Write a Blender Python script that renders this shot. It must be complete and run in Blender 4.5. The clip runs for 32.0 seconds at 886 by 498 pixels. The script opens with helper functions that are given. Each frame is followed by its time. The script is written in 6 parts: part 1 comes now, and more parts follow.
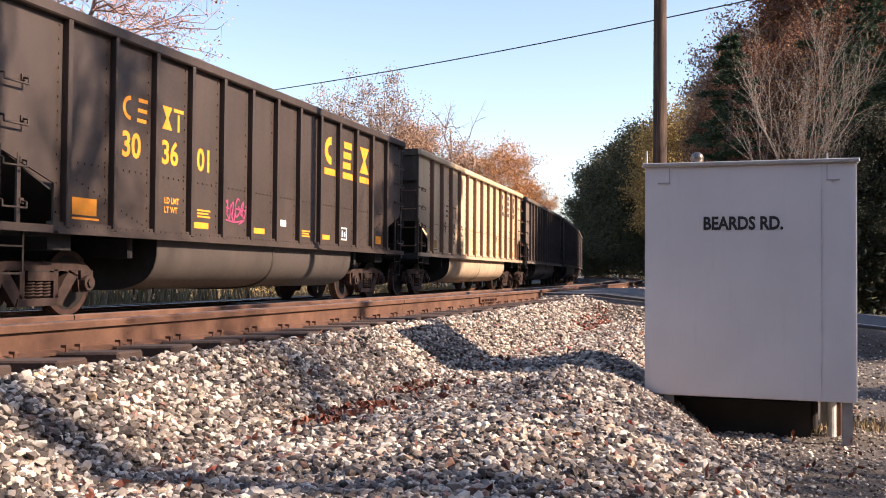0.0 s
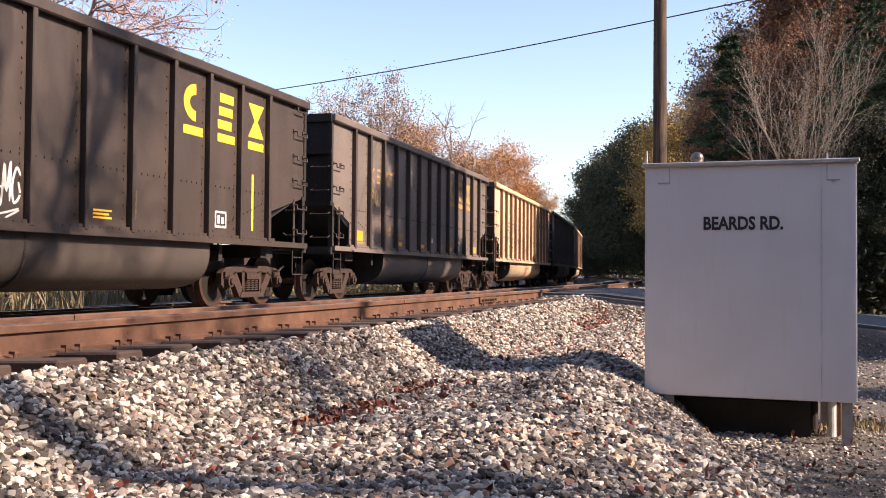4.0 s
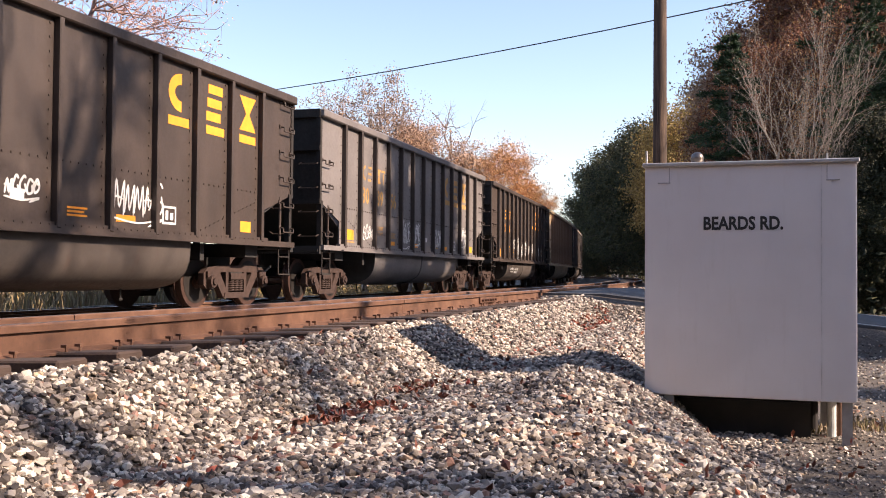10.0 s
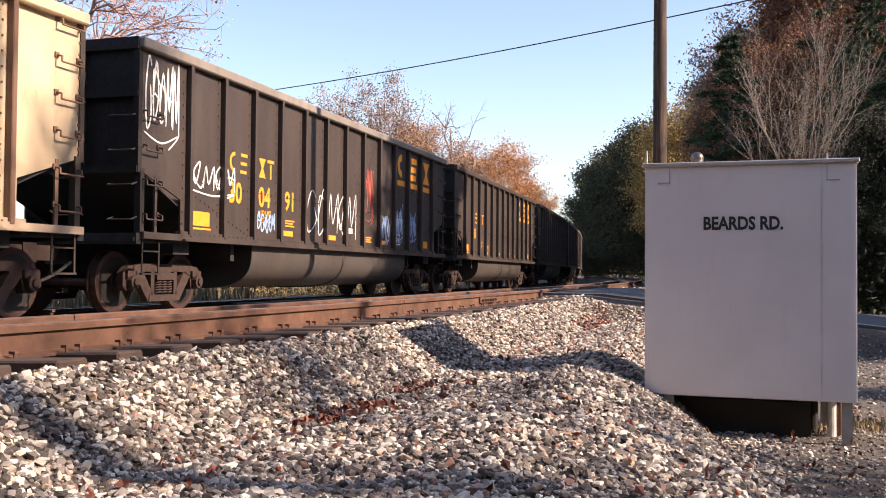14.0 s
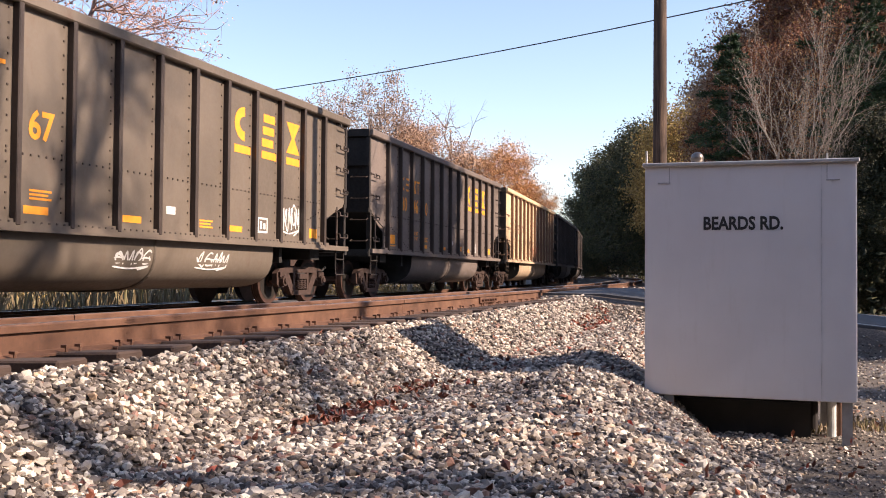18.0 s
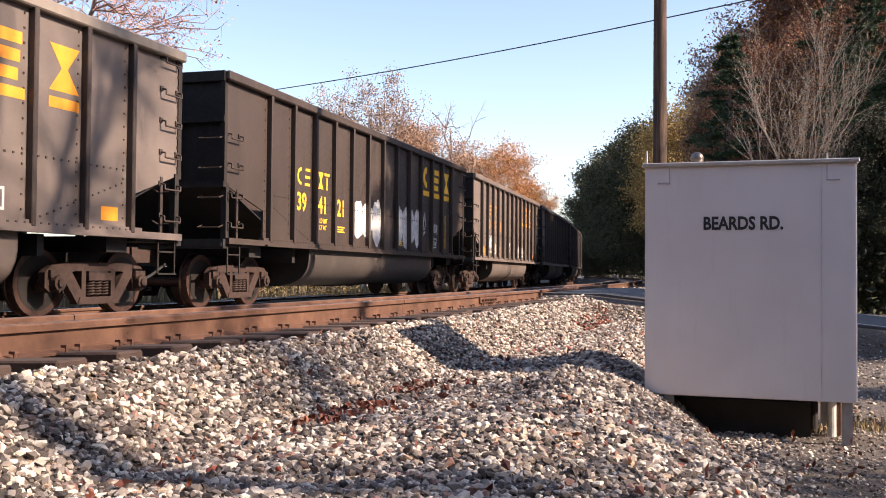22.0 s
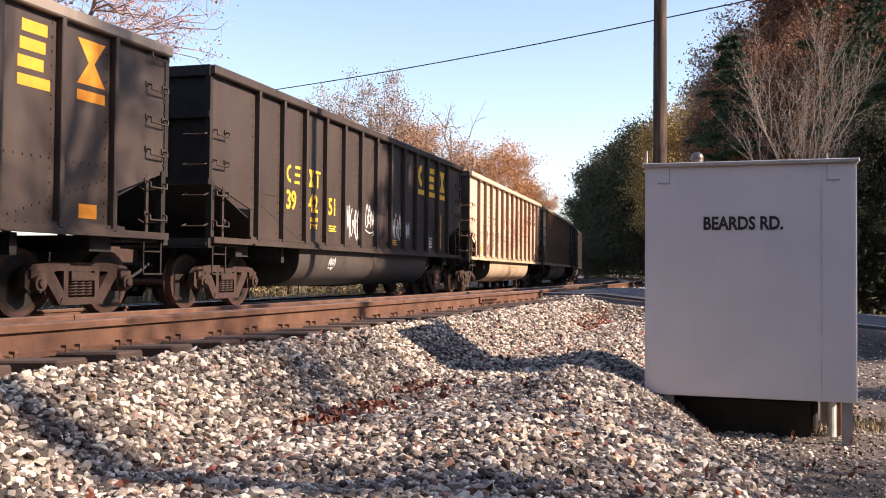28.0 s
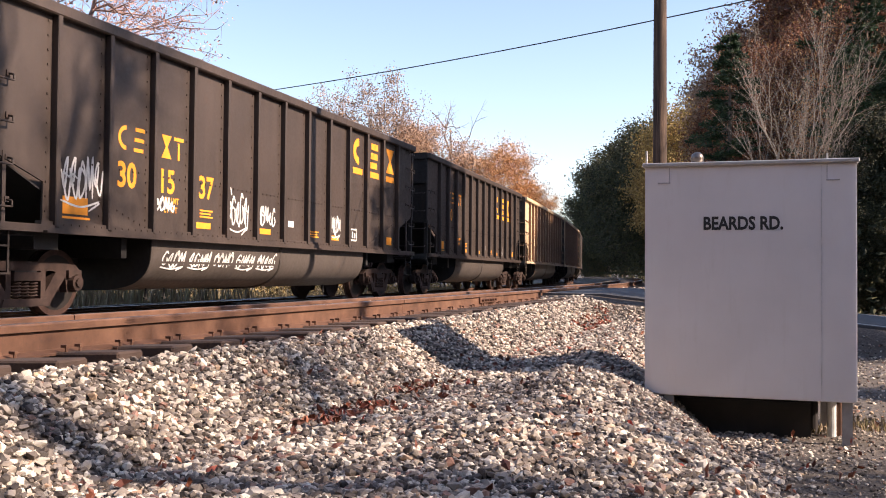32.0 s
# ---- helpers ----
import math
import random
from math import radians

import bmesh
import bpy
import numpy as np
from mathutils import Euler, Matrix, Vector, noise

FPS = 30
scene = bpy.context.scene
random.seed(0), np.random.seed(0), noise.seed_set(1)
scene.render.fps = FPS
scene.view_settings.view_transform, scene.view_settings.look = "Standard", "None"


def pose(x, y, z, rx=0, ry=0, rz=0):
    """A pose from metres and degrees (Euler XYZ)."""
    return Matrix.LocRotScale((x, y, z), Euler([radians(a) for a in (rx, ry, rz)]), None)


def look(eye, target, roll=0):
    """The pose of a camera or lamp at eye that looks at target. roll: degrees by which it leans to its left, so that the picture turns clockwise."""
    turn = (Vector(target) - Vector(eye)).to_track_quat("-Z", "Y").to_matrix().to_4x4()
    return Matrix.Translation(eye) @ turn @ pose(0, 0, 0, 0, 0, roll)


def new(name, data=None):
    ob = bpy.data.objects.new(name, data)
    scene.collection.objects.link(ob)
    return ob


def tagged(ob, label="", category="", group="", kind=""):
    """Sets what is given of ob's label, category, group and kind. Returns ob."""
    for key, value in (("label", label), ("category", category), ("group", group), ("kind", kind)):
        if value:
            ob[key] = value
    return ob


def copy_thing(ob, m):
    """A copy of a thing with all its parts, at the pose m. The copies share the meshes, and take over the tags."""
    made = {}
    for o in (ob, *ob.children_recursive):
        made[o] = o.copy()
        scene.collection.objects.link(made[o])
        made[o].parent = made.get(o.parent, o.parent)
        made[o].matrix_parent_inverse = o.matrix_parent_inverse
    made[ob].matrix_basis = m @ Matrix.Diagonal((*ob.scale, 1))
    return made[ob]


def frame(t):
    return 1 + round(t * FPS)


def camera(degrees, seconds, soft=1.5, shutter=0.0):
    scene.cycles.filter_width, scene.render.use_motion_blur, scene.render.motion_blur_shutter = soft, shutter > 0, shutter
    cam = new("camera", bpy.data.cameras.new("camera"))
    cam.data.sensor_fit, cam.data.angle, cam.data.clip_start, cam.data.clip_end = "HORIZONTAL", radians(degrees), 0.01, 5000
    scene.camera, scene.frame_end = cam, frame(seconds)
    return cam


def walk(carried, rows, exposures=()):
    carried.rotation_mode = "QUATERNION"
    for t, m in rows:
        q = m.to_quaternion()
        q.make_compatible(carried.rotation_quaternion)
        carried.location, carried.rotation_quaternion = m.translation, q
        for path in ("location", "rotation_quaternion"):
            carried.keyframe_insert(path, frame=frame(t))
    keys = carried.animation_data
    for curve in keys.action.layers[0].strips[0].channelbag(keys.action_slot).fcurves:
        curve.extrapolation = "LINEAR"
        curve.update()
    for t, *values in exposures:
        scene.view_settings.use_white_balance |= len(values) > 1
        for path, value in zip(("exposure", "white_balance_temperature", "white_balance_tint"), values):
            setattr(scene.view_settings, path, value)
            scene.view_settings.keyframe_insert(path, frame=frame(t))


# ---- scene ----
cam = camera(49.7, 32.0, soft=1.0)
EYE = (0.0, 0.0, 0.629)
CAM_POSE = pose(*EYE) @ pose(0, 0, 0, 91.459, 0, 0) @ pose(0, 0, 0, 0, 0, 0.461)
EXPOSURES = [(t, stops + 0.42, 6700 - 600 * (0.78 - stops), 20) for t, stops in ((0.0, 0.78), (0.6, 0.55), (1.2, 0.36), (1.9, 0.55), (2.4, 0.78), (5.2, 0.60), (6.0, 0.36), (6.6, 0.62), (7.2, 0.72), (8.2, 0.48), (9.0, 0.58), (9.8, 0.78), (12.2, 0.55), (13.0, 0.36), (13.7, 0.6), (14.4, 0.78), (19.3, 0.60), (20.2, 0.36), (21.0, 0.68), (21.6, 0.78), (28.2, 0.74), (29.0, 0.60), (29.5, 0.38), (30.0, 0.34), (31.0, 0.3), (31.6, 0.62), (32.0, 0.76))]
walk(cam, [(0.0, CAM_POSE), (32.0, CAM_POSE)], EXPOSURES)

# ---- light ----
SUN_WAY = Vector((0.965, -0.262, 0.0)).normalized()
SUN_UP = radians(33.8)
world = bpy.data.worlds.new("sky")
scene.world = world
world.use_nodes = True
wn = world.node_tree.nodes
sky = wn.new("ShaderNodeTexSky")
sky.sky_type = "NISHITA"
sky.sun_disc = False
sky.sun_elevation = SUN_UP
sky.sun_rotation = math.atan2(SUN_WAY.x, SUN_WAY.y)
sky.air_density, sky.dust_density, sky.ozone_density = 1.0, 0.7, 0.9
world.node_tree.links.new(sky.outputs[0], wn["Background"].inputs[0])
wn["Background"].inputs[1].default_value = 0.122
sun = new("sun", bpy.data.lights.new("sun", "SUN"))
sun.data.energy, sun.data.angle, sun.data.color = 5.0, radians(0.5), (1.0, 0.86, 0.68)
sun_at = SUN_WAY * math.cos(SUN_UP) * 60 + Vector((0, 0, math.sin(SUN_UP) * 60))
sun.matrix_world = look(sun_at, (0, 0, 0))

# ---- the curved railway: s metres along it, u metres to the left of the camera ----
THETA, RADIUS, SIDE_U = radians(19.035), 472.0, 8.454
AHEAD = Vector((math.sin(THETA), math.cos(THETA), 0))
LEFT = Vector((-math.cos(THETA), math.sin(THETA), 0))
CENTRE = LEFT * (SIDE_U + RADIUS)
CAR_U, NEAR_U = SIDE_U + 1.56, 3.885 + 0.735
NEAR_Z, TRAIN_Z = 0.333, 0.0


def along(s, u, z=0.0):
    """The place s metres along the line, u metres left of the camera."""
    a = s / RADIUS
    r = RADIUS + SIDE_U - u
    p = CENTRE + AHEAD * (math.sin(a) * r) - LEFT * (math.cos(a) * r)
    return Vector((p.x, p.y, z))


def heading(s):
    """Turn about z that lays local x along the line at s."""
    return math.degrees(math.atan2(AHEAD.y, AHEAD.x) + s / RADIUS)


def on_line(s, u, z=0.0, rz=0.0):
    p = along(s, u, z)
    return pose(p.x, p.y, p.z, 0, 0, heading(s) + rz)


def s_u(x, y):
    """Inverse of along(), for arrays."""
    dx, dy = x - CENTRE.x, y - CENTRE.y
    f = dx * AHEAD.x + dy * AHEAD.y
    g = -(dx * LEFT.x + dy * LEFT.y)
    return np.arctan2(f, g) * RADIUS, RADIUS + SIDE_U - np.hypot(f, g)


# ---- materials ----
MATS = {}


def node_mat(name, build):
    if name not in MATS:
        m = bpy.data.materials.new(name)
        m.use_nodes = True
        nt = m.node_tree
        build(nt, nt.nodes["Principled BSDF"])
        MATS[name] = m
    return MATS[name]


def add(nt, kind, **props):
    n = nt.nodes.new("ShaderNode" + kind)
    for key, value in props.items():
        if key == "op":
            n.operation = value
        elif key == "blend":
            n.data_type, n.blend_type = "RGBA", value
        else:
            n.inputs[key.replace("_", " ")].default_value = value
    return n


def ramp(nt, src, stops):
    r = nt.nodes.new("ShaderNodeValToRGB")
    els = r.color_ramp.elements
    while len(els) < len(stops):
        els.new(0.5)
    for e, (p, c) in zip(els, stops):
        e.position = p
        e.color = (*c, 1) if len(c) == 3 else c
    nt.links.new(src, r.inputs[0])
    return r.outputs[0]


def mixed(nt, fac, a, b, blend="MIX"):
    n = add(nt, "Mix", blend=blend)
    for sock, v in ((0, fac), (6, a), (7, b)):
        if hasattr(v, "is_linked"):
            nt.links.new(v, n.inputs[sock])
        else:
            n.inputs[sock].default_value = v if sock == 0 else (*v, 1)
    return n.outputs[2]


def coords(nt, scale=(1, 1, 1), world_space=True):
    m = nt.nodes.new("ShaderNodeMapping")
    m.inputs["Scale"].default_value = scale
    if world_space:
        g = nt.nodes.new("ShaderNodeNewGeometry")
        nt.links.new(g.outputs["Position"], m.inputs[0])
    else:
        g = nt.nodes.new("ShaderNodeTexCoord")
        nt.links.new(g.outputs["Object"], m.inputs[0])
    return m.outputs[0]


def noise_tex(nt, vec, scale, detail=4, rough=0.55, out="Fac"):
    n = add(nt, "TexNoise", Scale=scale, Detail=detail, Roughness=rough)
    nt.links.new(vec, n.inputs["Vector"])
    return n.outputs[out]


def bump(nt, bsdf, height, strength=0.3, distance=0.01):
    b = add(nt, "Bump", Strength=strength, Distance=distance)
    nt.links.new(height, b.inputs["Height"])
    nt.links.new(b.outputs[0], bsdf.inputs["Normal"])


def plain(name, color, rough=0.6, metal=0.0, vary=0.25, scale=6.0):
    def build(nt, b):
        v = coords(nt, world_space=False)
        n = noise_tex(nt, v, scale, 6, 0.65)
        dark = tuple(c * (1 - vary) for c in color)
        lite = tuple(min(1, c * (1 + vary)) for c in color)
        nt.links.new(ramp(nt, n, [(0.3, dark), (0.7, lite)]), b.inputs["Base Color"])
        b.inputs["Roughness"].default_value = rough
        b.inputs["Metallic"].default_value = metal
        bump(nt, b, noise_tex(nt, v, scale * 8, 4), 0.12, 0.005)
    return node_mat(name, build)


def weathered_paint(name, color, rust=(0.09, 0.035, 0.018), rust_amount=0.35, dust=(0.2, 0.15, 0.11), dust_amount=0.3, rough=0.55, soot=0.0):
    """Old car paint with streaks that run down, rust from below and coal dust."""
    def build(nt, b):
        v = coords(nt, world_space=False)
        streak = noise_tex(nt, coords(nt, (2.2, 2.2, 0.22), False), 1.6, 6, 0.6)
        fine = noise_tex(nt, v, 14, 5, 0.7)
        big = noise_tex(nt, v, 0.7, 3, 0.5)
        lite = tuple(min(1, c * 1.12) for c in color)
        dark = tuple(c * 0.8 for c in color)
        c = ramp(nt, big, [(0.35, dark), (0.65, lite)])
        d = ramp(nt, streak, [(0.45, (0, 0, 0)), (0.8, (1, 1, 1))])
        dm = add(nt, "Math", op="MULTIPLY")
        nt.links.new(d, dm.inputs[0])
        dm.inputs[1].default_value = dust_amount
        c = mixed(nt, dm.outputs[0], c, dust)
        r = noise_tex(nt, coords(nt, (1, 1, 0.45), False), 3.1, 8, 0.72)
        spots = ramp(nt, r, [(0.62 - 0.12 * rust_amount, (0, 0, 0)), (0.74, (1, 1, 1))])
        rm = add(nt, "Math", op="MULTIPLY")
        nt.links.new(spots, rm.inputs[0])
        rm.inputs[1].default_value = rust_amount
        c = mixed(nt, rm.outputs[0], c, rust)
        if soot:
            xyz = nt.nodes.new("ShaderNodeSeparateXYZ")
            nt.links.new(v, xyz.inputs[0])
            side = add(nt, "Math", op="ABSOLUTE")
            nt.links.new(xyz.outputs[0], side.inputs[0])
            near = add(nt, "MapRange", From_Min=6.0, From_Max=7.5)
            nt.links.new(side.outputs[0], near.inputs[0])
            low = add(nt, "MapRange", From_Min=3.0, From_Max=1.9)
            nt.links.new(xyz.outputs[2], low.inputs[0])
            both = add(nt, "Math", op="MULTIPLY")
            nt.links.new(near.outputs[0], both.inputs[0])
            nt.links.new(low.outputs[0], both.inputs[1])
            patchy = add(nt, "Math", op="MULTIPLY")
            nt.links.new(both.outputs[0], patchy.inputs[0])
            nt.links.new(ramp(nt, big, [(0.3, (0.4 * soot,) * 3), (0.6, (1.3 * soot,) * 3)]), patchy.inputs[1])
            c = mixed(nt, patchy.outputs[0], c, (0.05, 0.035, 0.025))
        nt.links.new(c, b.inputs["Base Color"])
        nt.links.new(ramp(nt, fine, [(0.3, (rough - 0.1,) * 3), (0.7, (rough + 0.15,) * 3)]), b.inputs["Roughness"])
        bump(nt, b, fine, 0.15, 0.004)
    return node_mat(name, build)


# ---- mesh helpers ----
def box(bm, c, size, m=None):
    """A box with centre c and full size."""
    mat = Matrix.Translation(c) @ Matrix.Diagonal((*size, 1))
    if m is not None:
        mat = m @ mat
    return bmesh.ops.create_cube(bm, size=1.0, matrix=mat)["verts"]


def rod(bm, a, b, r, n=6, r2=None):
    """A round bar from a to b."""
    a, b = Vector(a), Vector(b)
    d = b - a
    m = Matrix.Translation((a + b) / 2) @ d.to_track_quat("Z", "Y").to_matrix().to_4x4()
    return bmesh.ops.create_cone(bm, cap_ends=True, segments=n, radius1=r, radius2=r if r2 is None else r2, depth=d.length, matrix=m)["verts"]


def prism(bm, pts, lift):
    """A flat outline pts (3D) pushed along lift."""
    lift = Vector(lift)
    a = [bm.verts.new(p) for p in pts]
    b = [bm.verts.new(Vector(p) + lift) for p in pts]
    n = len(pts)
    bm.faces.new(a)
    bm.faces.new(b[::-1])
    for i in range(n):
        bm.faces.new((a[i], b[i], b[(i + 1) % n], a[(i + 1) % n]))
    return a + b


def mesh_of(bm, name, material, smooth=False):
    bmesh.ops.recalc_face_normals(bm, faces=bm.faces)
    me = bpy.data.meshes.new(name)
    bm.to_mesh(me)
    bm.free()
    if material:
        me.materials.append(material)
    if smooth:
        me.shade_smooth()
    return me


def part(name, bm, material, parent, label="", smooth=False):
    """Links a bmesh as one mesh object under a thing or part."""
    ob = new(name, mesh_of(bm, name, material, smooth) if isinstance(bm, bmesh.types.BMesh) else bm)
    ob.parent = parent
    if label:
        tagged(ob, label)
    return ob


def raw_mesh(name, verts, faces, material, smooth=False):
    """Mesh from numpy arrays; faces all of one corner count."""
    me = bpy.data.meshes.new(name)
    verts, faces = np.asarray(verts, dtype=np.float32), np.asarray(faces, dtype=np.int32)
    k = faces.shape[1]
    me.vertices.add(len(verts))
    me.vertices.foreach_set("co", verts.ravel())
    me.loops.add(faces.size)
    me.loops.foreach_set("vertex_index", faces.ravel())
    me.polygons.add(len(faces))
    me.polygons.foreach_set("loop_start", np.arange(0, faces.size, k, dtype=np.int32))
    me.polygons.foreach_set("use_smooth", np.full(len(faces), bool(smooth)))
    me.update(calc_edges=True)
    me.validate()
    if material:
        me.materials.append(material)
    return me


def thing(name, label, category, group="", kind="", m=None):
    ob = new(name)
    ob.empty_display_size = 0.2
    tagged(ob, label, category, group, kind)
    if m is not None:
        ob.matrix_basis = m
    return ob


def BM():
    return bmesh.new()


def text_mesh(body, height, material, name="lettering", squeeze=1.0, thick=0.0):
    """Flat lettering from the built-in font, its lower left corner at the origin, in the x-z plane facing -y."""
    cu = bpy.data.curves.new(name, "FONT")
    cu.body = body
    cu.size = height / 0.7
    cu.offset = thick
    cu.resolution_u = 3
    ob = bpy.data.objects.new(name, cu)
    scene.collection.objects.link(ob)
    dg = bpy.context.evaluated_depsgraph_get()
    me = bpy.data.meshes.new_from_object(ob.evaluated_get(dg))
    bpy.data.objects.remove(ob)
    bpy.data.curves.remove(cu)
    n = len(me.vertices)
    co = np.zeros(n * 3, dtype=np.float32)
    me.vertices.foreach_get("co", co)
    co = co.reshape(-1, 3)
    lo = co[:, 0].min() if n else 0
    out = np.stack([(co[:, 0] - lo) * squeeze, np.zeros(n), co[:, 1]], -1)
    me.vertices.foreach_set("co", out.astype(np.float32).ravel())
    me.materials.clear()
    if material:
        me.materials.append(material)
    me.name = name
    return me


# ---- ground ----
def smooth_step(x, a, b):
    t = np.clip((x - a) / (b - a), 0, 1)
    return t * t * (3 - 2 * t)


def rough_noise(x, y, k):
    return (np.sin(x * k * 1.3 + 1.7 * np.sin(y * k * 0.7)) + np.sin(y * k * 1.1 + 2.1 * np.sin(x * k * 0.9) + 1.0)
            + 0.6 * np.sin((x + y) * k * 2.3)) / 2.6


ROAD_S0, ROAD_S1 = 18.0, 26.5


def ground_z(x, y):
    s, u = s_u(x, y)
    prof_u = np.array([-400.0, -30, -14, -6, -3, -0.6, 0.4, 2.5, 5.9, 6.6, 7.3, 8.0, 8.6, 11.6, 12.6, 13.6, 18, 60])
    prof_z = np.array([-0.6, -0.6, -0.7, -0.75, -0.72, -0.7, -0.7, -0.7, 0.115, 0.0, -0.3, -0.32, -0.22, -0.22, -0.5, -0.85, -0.95, -1.1])
    flat_z = np.interp(u, prof_u, prof_z)
    # the shoulder of the track, a trough at its foot and a heap of spilt ballast beside the case
    foot = np.interp(s, [2, 5.2, 5.94, 6.91, 7.95, 9, 12, 17], [-0.95, -0.3, -0.1, 0.1, 0.42, 0.55, 0.6, 0.6])
    crest = np.interp(s, [2, 6, 8.7, 12], [1.22, 1.3, 1.59, 1.65]) + 0.06 * np.sin(s * 2.1)
    crest_z = np.interp(s, [2, 4, 6, 8.7, 11, 17], [-0.17, -0.155, -0.145, -0.14, -0.19, -0.21]) + 0.03 * np.sin(s * 2.9 + 0.6)
    toe = 2.54 + 0.04 * np.sin(s * 1.7 + 0.4) + 0.03 * np.sin(s * 4.3)
    rise = np.clip((u - foot) / (crest - foot), 0, 1)
    fall = np.clip((u - crest) / (toe - crest), 0, 1)
    heap = -0.7 + (crest_z + 0.7) * (1 - (1 - rise) ** 1.8) - (crest_z + 0.24) * (1 - (1 - fall) ** 2.6)
    heap = heap + 0.375 * np.clip((u - toe) / 0.55, 0, 1)
    z = np.where(u < 3.25, heap, np.maximum(flat_z, np.where(u < 5.9, 0.085, flat_z)))
    bank = smooth_step(u, -0.8, 0.6) * (1 - smooth_step(u, 2.9, 3.2))
    z = z + bank * 0.022 * rough_noise(x, y, 2.3) + bank * 0.014 * rough_noise(y, x, 6.0)
    z = np.where(u < foot, flat_z + 0.02 * rough_noise(x, y, 1.7) * smooth_step(u, -5, -1), z)
    # the road crosses the line on a ramp
    lane = smooth_step(s, ROAD_S0 - 1.2, ROAD_S0) * (1 - smooth_step(s, ROAD_S1, ROAD_S1 + 1.2))
    ramp_z = np.interp(u, [-40, -12, -4, 3.0, 6.0, 8.5, 11.8, 20, 60], [-0.7, -0.7, -0.45, 0.29, 0.2, -0.04, -0.04, -0.5, -0.9])
    z = z * (1 - lane) + (ramp_z - 0.05) * lane
    # wooded hill on the far side of the road
    far = smooth_step(-u, 16, 60) * smooth_step(s, -30, 10) * (1 - smooth_step(s, 200, 420))
    z = z + far * 15
    return z


def axis_lines(lo, hi, step, grow=1.22, reach=2600.0):
    a = list(np.arange(lo, hi + step, step))
    d = step
    while a[-1] < reach:
        d *= grow
        a.append(a[-1] + d)
    d = step
    while a[0] > -reach:
        d *= grow
        a.insert(0, a[0] - d)
    return np.array(a)


def ground_material(nt, b):
    v = coords(nt)
    n1 = noise_tex(nt, v, 0.5, 5, 0.6)
    n2 = noise_tex(nt, v, 9, 6, 0.7)
    vor = nt.nodes.new("ShaderNodeTexVoronoi")
    vor.inputs["Scale"].default_value = 48
    nt.links.new(v, vor.inputs["Vector"])
    stone = ramp(nt, vor.outputs["Color"], [(0.1, (0.03, 0.025, 0.022)), (0.5, (0.08, 0.067, 0.058)), (0.9, (0.2, 0.17, 0.15))])
    dirt = ramp(nt, n2, [(0.3, (0.04, 0.031, 0.024)), (0.7, (0.12, 0.095, 0.073))])
    c = mixed(nt, ramp(nt, n1, [(0.4, (0, 0, 0)), (0.62, (1, 1, 1))]), stone, dirt)
    nt.links.new(c, b.inputs["Base Color"])
    b.inputs["Roughness"].default_value = 0.9
    bump(nt, b, vor.outputs["Distance"], 0.5, 0.015)


def build_ground():
    xs, ys = axis_lines(-4.5, 6.0, 0.075), axis_lines(2.0, 19.0, 0.09)
    X, Y = np.meshgrid(xs, ys)
    Z = ground_z(X, Y)
    nx, ny = len(xs), len(ys)
    idx = np.arange(nx * ny).reshape(ny, nx)
    faces = np.stack([idx[:-1, :-1], idx[:-1, 1:], idx[1:, 1:], idx[1:, :-1]], -1).reshape(-1, 4)
    me = raw_mesh("ground", np.stack([X, Y, Z], -1).reshape(-1, 3), faces, node_mat("stony_ground", ground_material), True)
    tagged(new("ground", me), "grey stony ground of gravel and dirt beside the railway", "ground", kind="structure")


build_ground()


# ---- stones of the ballast, told apart one by one near the camera ----
def stone_material(nt, b):
    g = nt.nodes.new("ShaderNodeNewGeometry")
    tone = ramp(nt, g.outputs["Random Per Island"], [(0.0, (0.02, 0.016, 0.014)), (0.14, (0.065, 0.05, 0.042)), (0.34, (0.16, 0.13, 0.11)), (0.64, (0.37, 0.317, 0.265)),
                                                      (0.9, (0.8, 0.72, 0.6)), (0.93, (0.44, 0.32, 0.21)), (0.965, (0.24, 0.12, 0.085)), (1.0, (0.28, 0.17, 0.14))])
    v = coords(nt)
    n = noise_tex(nt, v, 40, 5, 0.7)
    c = mixed(nt, ramp(nt, n, [(0.4, (0, 0, 0)), (0.75, (0.4, 0.4, 0.4))]), tone, (0.16, 0.135, 0.12))
    nt.links.new(c, b.inputs["Base Color"])
    b.inputs["Roughness"].default_value = 0.85
    bump(nt, b, noise_tex(nt, v, 110, 4, 0.7), 0.4, 0.004)


